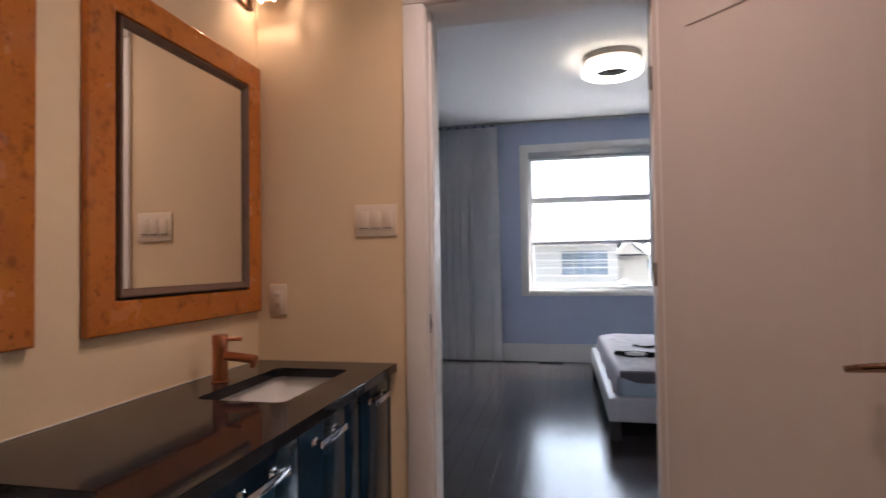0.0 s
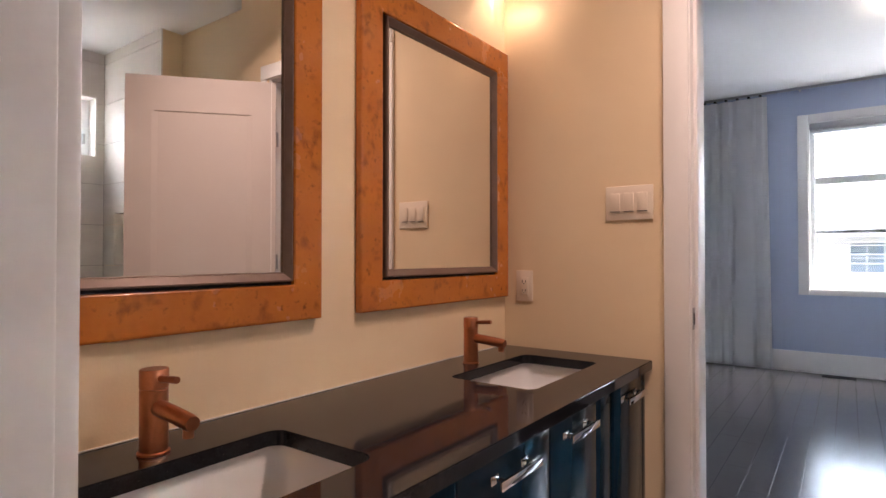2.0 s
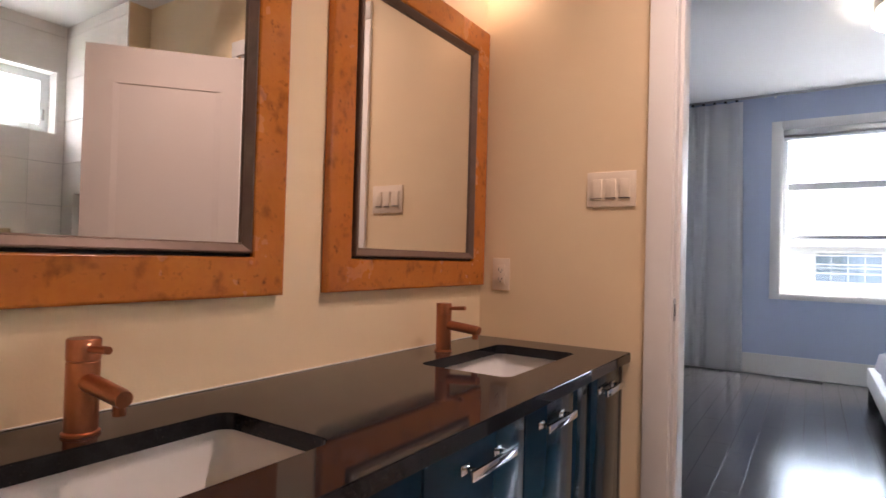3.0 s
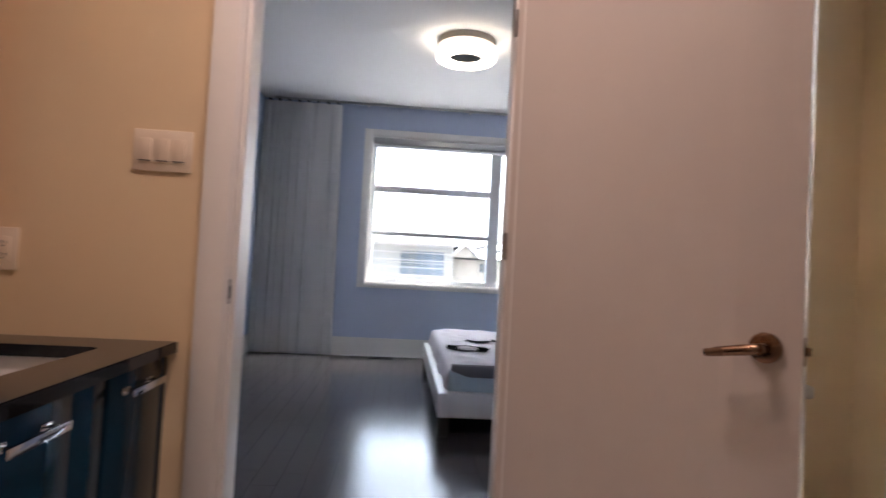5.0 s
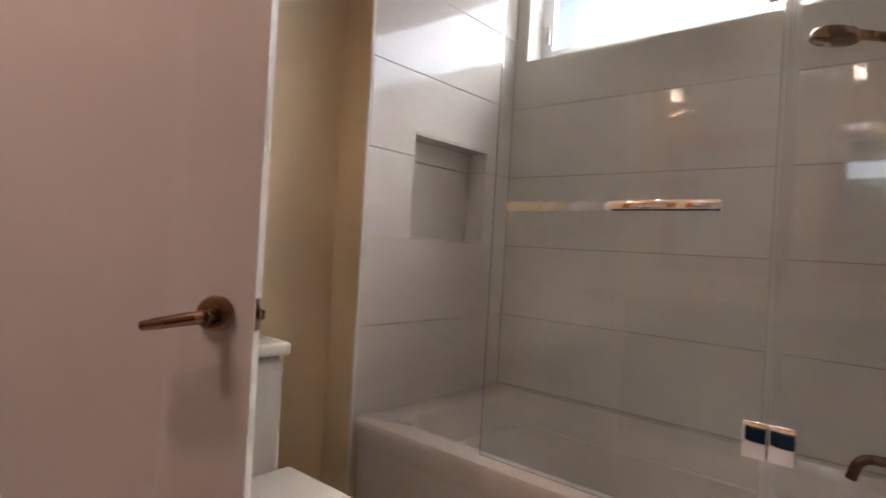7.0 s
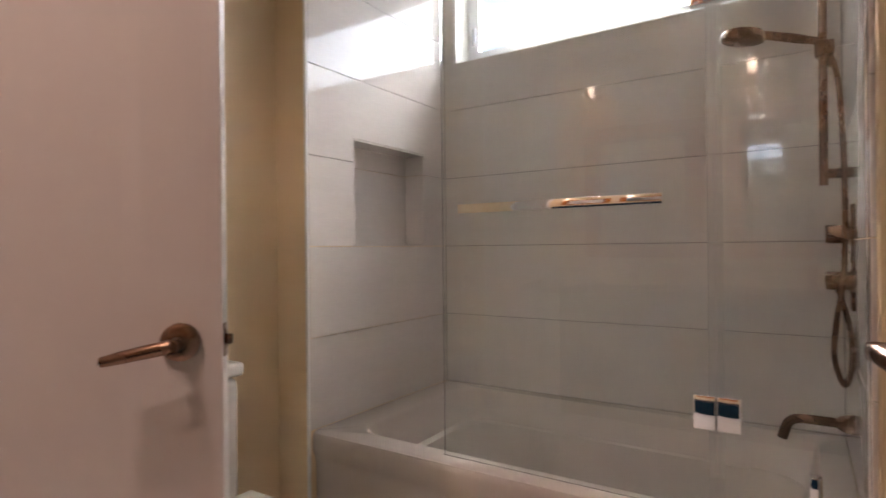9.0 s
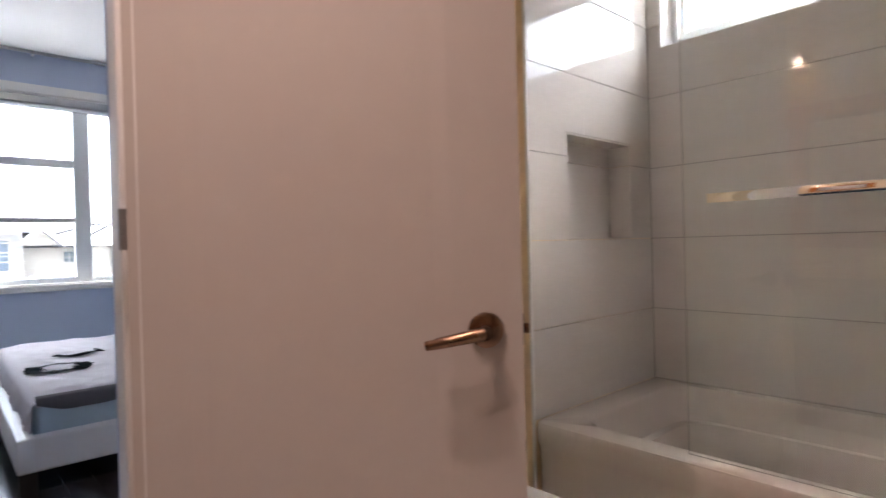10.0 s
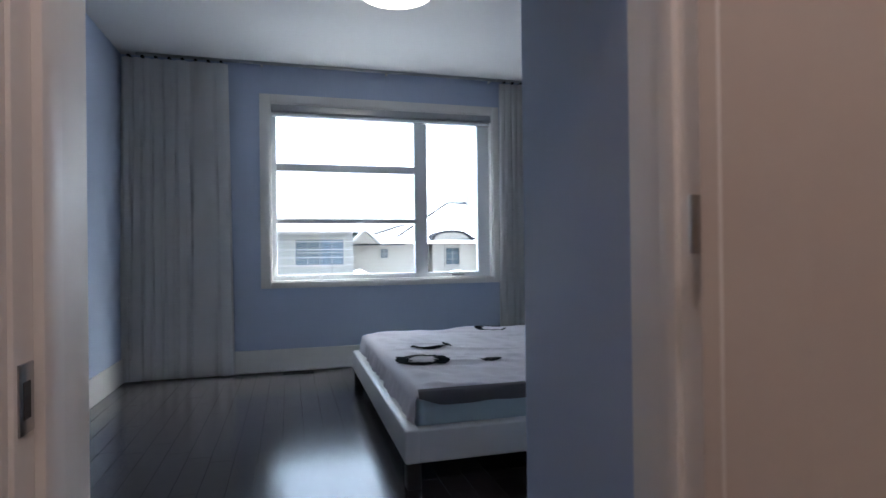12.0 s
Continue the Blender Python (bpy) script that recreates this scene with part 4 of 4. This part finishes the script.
    part("cloth", bm, "cover", cov)
    bm, rows = bmesh.new(), []
    for i in range(61):
        u = i / 60
        x = 0.004 + (cw - 0.014) * u
        d = (0.047 + 0.003 * math.sin(u * 23) + 0.002 * math.sin(u * 61)) * min(1, 0.2 + u * 14)
        out = 0.002 * math.sin(u * 31)
        rows.append([bm.verts.new(p) for p in ((x, 0.020, 0.016), (x, 0.002 - out, 0.009), (x, -0.009 - out, -0.010), (x, -0.013 - out, -0.010 - d))])
    for a, b in zip(rows, rows[1:]):
        for k in range(3):
            bm.faces.new((a[k], b[k], b[k + 1], a[k + 1]))
    bmesh.ops.recalc_face_normals(bm, faces=bm.faces[:])
    bmesh.ops.solidify(bm, geom=bm.faces[:], thickness=0.003)
    part("border", bm, "greyband", cov, "dark grey hanging border")

    def ring(cx, cy, r0, r1, a0, a1, rag, name="printed_ring"):
        bm, n, inn = bmesh.new(), 64, []
        rnd = random.Random(int(cx * 1000))
        for i in range(n + 1):
            a = a0 + (a1 - a0) * i / n
            taper = 1.0 if a1 - a0 > 6 else max(0.12, math.sin(math.pi * i / n) ** 0.5)
            mid = (r0 + r1) / 2
            hw = (r1 - r0) / 2 * taper
            ra, rb = mid - hw + rnd.uniform(-rag, rag), mid + hw + rnd.uniform(-rag, rag) * 0.5
            rows = []
            for q in range(6):
                r = max(0.004, ra) * (1 - q / 5) + rb * q / 5
                px, py = cx + r * math.cos(a) - mx0, cy + r * math.sin(a) - my0
                rows.append(bm.verts.new((px, py, relief(px, py) + 0.007)))
            inn.append(rows)
        for i in range(n):
            for q in range(5):
                bm.faces.new((inn[i][q], inn[i + 1][q], inn[i + 1][q + 1], inn[i][q + 1]))
        bmesh.ops.solidify(bm, geom=bm.faces[:], thickness=0.002)
        part(name, bm, "print_", cov, "black printed ring", smooth=False)

    ring(0.845, 5.36, 0.085, 0.175, 0, 2 * math.pi, 0.028)
    ring(1.02, 5.86, 0.085, 0.165, radians(150), radians(395), 0.014)
    ring(1.255, 5.235, 0.01, 0.07, 0, 2 * math.pi, 0.018)
    ring(1.75, 6.55, 0.08, 0.15, radians(20), radians(330), 0.014)


bed()

vent = thing("floor_register", "black metal floor register by the baseboard", "vent", at=(0.11, 7.42, 0))
part("frame", pierced("z", 0.0, 0.005, -0.14, 0.14, -0.055, 0.055, [(-0.125, 0.125, -0.042, 0.042)]), "black", vent, smooth=False)
for k in range(16):
    part("slat", box(-0.121 + k * 0.0158, -0.116 + k * 0.0158, -0.042, 0.042, 0.0005, 0.004), "black", vent)


# ---- outside ----
GZ = -3.2
structure("ground", pierced("z", GZ - 0.5, GZ, -600, 600, YW + 0.25, 900), "street", "trampled snowy ground outside", "ground")
structure("ground_side", pierced("z", GZ - 0.5, GZ, XB + 0.25, 600, -600, YW + 0.249), "street", "trampled snowy ground outside", "ground")


def far_window(parent, x, z, w, h, y, cols, rows):
    win = part("window", pierced("y", y - 0.06, y + 0.05, x, x + w, z, z + h, [(x + 0.06, x + w - 0.06, z + 0.06, z + h - 0.06)]), "stucco", parent, smooth=False)
    cw, ch = (w - 0.12) / cols, (h - 0.12) / rows
    for i in range(cols):
        for j in range(rows):
            part("pane", box(x + 0.08 + i * cw, x + 0.04 + (i + 1) * cw, y - 0.03, y + 0.02, z + 0.08 + j * ch, z + 0.04 + (j + 1) * ch), "farglass", win)
    bm = bmesh.new()
    for i in range(1, cols):
        box(x + 0.06 + i * cw - 0.02, x + 0.06 + i * cw + 0.02, y - 0.05, y + 0.02, z + 0.06, z + h - 0.06, bm=bm)
    for j in range(1, rows):
        box(x + 0.06, x + w - 0.06, y - 0.05, y + 0.02, z + 0.06 + j * ch - 0.02, z + 0.06 + j * ch + 0.02, bm=bm)
    if cols * rows > 1:
        part("muntin", bm, "stone", win)


def prism(points, y0, y1):
    """A body with its (x, z) outline drawn out along y."""
    bm = bmesh.new()
    f = bm.faces.new([bm.verts.new((x, y0, z)) for x, z in points])
    ext = bmesh.ops.extrude_face_region(bm, geom=[f])
    for v in ext["geom"]:
        if isinstance(v, bmesh.types.BMVert):
            v.co.y = y1
    bmesh.ops.recalc_face_normals(bm, faces=bm.faces[:])
    return bm


def hip_roof(x0, x1, y0, y1, z0, z1, inset):
    bm = bmesh.new()
    lo = [bm.verts.new(p) for p in ((x0, y0, z0), (x1, y0, z0), (x1, y1, z0), (x0, y1, z0))]
    ym = (y0 + y1) / 2
    a, b = bm.verts.new((x0 + inset, ym, z1)), bm.verts.new((x1 - inset, ym, z1))
    bm.faces.new(lo[::-1])
    bm.faces.new((lo[0], lo[1], b, a))
    bm.faces.new((lo[2], lo[3], a, b))
    bm.faces.new((lo[1], lo[2], b))
    bm.faces.new((lo[3], lo[0], a))
    bmesh.ops.recalc_face_normals(bm, faces=bm.faces[:])
    return bm


def houses():
    a = thing("house", "flat-roofed pale stone house with snow on the roof", "house", "houses across the street", at=(0, 0, GZ))
    part("wall", box(-14, 2.55, 25, 34, 0, 5.2), "stone", a)
    part("roof", box(-14.2, 2.95, 24.5, 34, 5.2, 5.42, 0.03), "snow", a, "snow-covered flat roof")
    part("eave", box(-14.2, 2.95, 24.46, 24.6, 5.15, 5.21), "brick", a)
    bm = bmesh.new()
    for k in range(16):
        box(-14, 2.56, 24.96, 25.0, 0.32 * k + 0.3, 0.32 * k + 0.33, bm=bm)
    part("stone_courses", bm, "brick", a, "dark joints between stone courses", smooth=False)["kind"] = "stuff"
    far_window(a, 0.18, 3.75, 2.05, 1.2, 25, 4, 2)
    far_window(a, -3.6, 3.9, 1.3, 0.9, 25, 2, 1)
    b = thing("house", "pale stucco house with snow-covered hip roofs", "house", "houses across the street", at=(0, 0, GZ))
    part("wall", box(2.56, 5.5, 27, 36, 0, 4.72), "stucco", b)
    part("roof", hip_roof(2.45, 9.4, 26.5, 36.5, 4.72, 5.73, 3.4), "snow", b, "snow-covered hip roof")
    part("eave", box(2.45, 5.0, 26.44, 26.55, 4.64, 4.72), "roofdark", b)
    part("gable", prism([(2.62, 4.72), (3.78, 4.72), (3.2, 5.25)], 26.2, 30), "stucco", b)
    part("gable_roof", prism([(2.5, 4.68), (2.5, 4.78), (3.2, 5.48), (3.9, 4.78), (3.9, 4.68), (3.2, 5.36)], 26.0, 30), "snow", b)
    part("gable_edge", prism([(2.5, 4.62), (2.5, 4.70), (3.2, 5.38), (3.9, 4.70), (3.9, 4.62), (3.2, 5.28)], 25.96, 26.02), "brick", b)
    far_window(b, 3.92, 4.0, 0.48, 0.56, 27, 2, 2)
    part("porch_roof", hip_roof(2.6, 3.25, 25.4, 27.0, 3.45, 3.62, 0.28), "snow", b)
    part("porch_edge", box(2.6, 3.25, 25.36, 25.45, 3.36, 3.45), "roofdark", b)
    c = thing("house", "stucco house with a steep snowy roof and arched dormer", "house", "houses across the street", at=(0, 0, GZ))
    part("wall", box(4.9, 15.5, 28, 37, 0, 4.74), "stucco", c)
    part("roof", hip_roof(4.4, 19, 27.5, 38, 4.74, 7.1, 4.4), "snow", c, "steep snow-covered roof")
    part("eave", box(4.4, 6.5, 27.44, 27.56, 4.65, 4.74), "roofdark", c)
    cx = 7.45
    arch = [(cx - 0.95, 2.8), (cx + 0.95, 2.8), (cx + 0.95, 4.75)] + [(cx + 0.95 * math.cos(radians(k)), 4.75 + 0.50 * math.sin(radians(k))) for k in range(10, 180, 10)] + [(cx - 0.95, 4.75)]
    part("dormer", prism(arch, 27.3, 31.0), "stucco", c)
    cap = [(cx + 1.09 * math.cos(radians(k)), 4.75 + 0.605 * math.sin(radians(k))) for k in range(0, 181, 9)] + [(cx + 0.98 * math.cos(radians(k)), 4.75 + 0.52 * math.sin(radians(k))) for k in range(180, -1, -9)]
    part("dormer_cornice", prism(cap, 27.1, 28.4), "roofdark", c, "dark arched cornice")
    far_window(c, 7.08, 3.65, 0.78, 0.92, 27.28, 2, 3)
    part("bay_roof", hip_roof(7.1, 8.0, 26.2, 27.4, 3.35, 3.48, 0.35), "snow", c)
    part("bay_edge", box(7.1, 8.0, 26.16, 26.3, 3.25, 3.35), "roofdark", c)
    part("chimney", box(9.9, 10.7, 32.2, 33.2, 6.6, 7.55, 0.02), "brick", c)
    def ridge(parent, x0, x1, y0, y1, z0, z1, inset):
        ym = (y0 + y1) / 2
        a_, b_ = (x0 + inset, ym, z1), (x1 - inset, ym, z1)
        for p, q in (((x0, y0, z0), a_), ((x1, y0, z0), b_), (a_, b_)):
            part("ridge_cap", tube([p, q], 0.085, 6), "roofdark", parent, "dark ridge line")
    ridge(b, 2.45, 9.4, 26.5, 36.5, 4.72, 5.73, 3.4)
    ridge(c, 4.4, 19, 27.5, 38, 4.74, 7.1, 4.4)
    d = thing("house", "neighbour house with a snowy gable roof beside the tub window", "house", at=(0, 0, GZ))
    part("wall", box(16, 26, -8.6, 8.6, 0, 7.2), "stone", d)
    roof = prism([(-9.2, 7.1), (9.2, 7.1), (0.0, 9.9)], 15.5, 26.5)
    bmesh.ops.rotate(roof, verts=roof.verts[:], cent=(0, 0, 0), matrix=Matrix(((0, 1, 0), (1, 0, 0), (0, 0, 1))))
    bmesh.ops.recalc_face_normals(roof, faces=roof.faces[:])
    part("roof", roof, "snow", d, "snow-covered gable roof")


houses()


# ---- pieces: tiles and planks ----
def courses(u0, u1, v0, v1, length, offset, hole=None):
    rects, k, v = [], 0, v0
    while v < v1 - 0.01:
        top = min(v + ROW, v1)
        u = u0 - (offset if k % 2 else 0)
        while u < u1 - 0.01:
            a, b = max(u, u0), min(u + length, u1)
            if b - a > 0.012:
                rects.append((a, b, v, top))
            u += length
        v, k = top, k + 1
    if hole:
        rects = [r for r in rects if not (r[0] >= hole[0] and r[1] <= hole[1] and r[2] >= hole[2] and r[3] <= hole[3])]
    return rects


def lay(parent, axis, face, back, rects, gap=0.0013, hole=None):
    """One tile a rectangle; a tile that meets the hole is notched round it."""
    lo, hi = min(face, back), max(face, back)
    for u0, u1, v0, v1 in rects:
        u0, u1, v0, v1 = u0 + gap, u1 - gap, v0 + gap, v1 - gap
        if hole and u0 < hole[1] and u1 > hole[0] and v0 < hole[3] and v1 > hole[2]:
            notch = (max(hole[0], u0 - 1), min(hole[1], u1 + 1), max(hole[2], v0 - 1), min(hole[3], v1 + 1))
            bm = pierced(axis, lo, hi, u0, u1, v0, v1, [notch])
        elif axis == "x":
            bm = box(lo, hi, u0, u1, v0, v1, 0.0012, 1)
        else:
            bm = box(u0, u1, lo, hi, v0, v1, 0.0012, 1)
        finish("tile", bm, "tile", parent)


lay(wall_tub, "x", XB, XB + 0.0095, courses(YS, YN, RIM, HB, 1.6, 0.0, (1.30, 2.50, 1.955, 2.41)), hole=(1.30, 2.50, 1.955, 2.41))
lay(wall_niche, "y", YN, YN + 0.0095, courses(XT + 0.005, XB, RIM, HB, 1.6, 0.0, niche_hole), hole=niche_hole)
lay(wall_shower, "y", YS, YS - 0.0095, courses(XT + 0.005, XB, RIM, HB, 1.6, 0.0))
nx0, nx1, nz0, nz1 = niche_hole
lay(wall_niche, "y", YN + 0.10, YN + 0.109, [(nx0, nx1, nz0, 1.4375), (nx0, nx1, 1.4375, nz1)])
for x in (nx0 + 0.0005, nx1 - 0.0085):
    for a, b in ((nz0 + 0.001, 1.4365), (1.4385, nz1 - 0.001)):
        finish("tile", box(x, x + 0.008, YN + 0.001, YN + 0.099, a, b, 0.001, 1), "tile", wall_niche)
for z in (nz0 + 0.0005, nz1 - 0.0085):
    finish("tile", box(nx0 + 0.01, nx1 - 0.01, YN + 0.001, YN + 0.099, z, z + 0.008, 0.001, 1), "tile", wall_niche)

PW = 0.127
plank_meshes = []
for length in (0.5, 0.7, 0.9, 1.1):
    bm = box(0.0002, PW - 0.0002, 0.0003, length - 0.0003, -0.012, 0.0, 0.0011, 1)
    me = bpy.data.meshes.new("plank")
    bm.to_mesh(me)
    bm.free()
    me.materials.append(M["wood"])
    plank_meshes.append((length, me))
rest = bmesh.new()
rnd = random.Random(11)
x = XL
while x < XR:
    y = 2.67 - rnd.uniform(0, 0.9)
    while y < YW:
        length, me = rnd.choice(plank_meshes)
        if y + length > 2.68:
            y1 = min(y + length, YW)
            y0 = max(y, 2.67)
            if x < 1.75 and y0 == y and y1 == y + length and y < 7.2:
                shared(me, "plank", bed_floor, (x, y, 0))
            else:
                box(x + 0.0005, x + PW - 0.0005, y0 + 0.0006, y1 - 0.0006, -0.012, 0, bm=rest)
        y += length
    x += PW
ob = finish("planks_rest", rest, "wood", bed_floor)
ob["kind"] = "stuff"
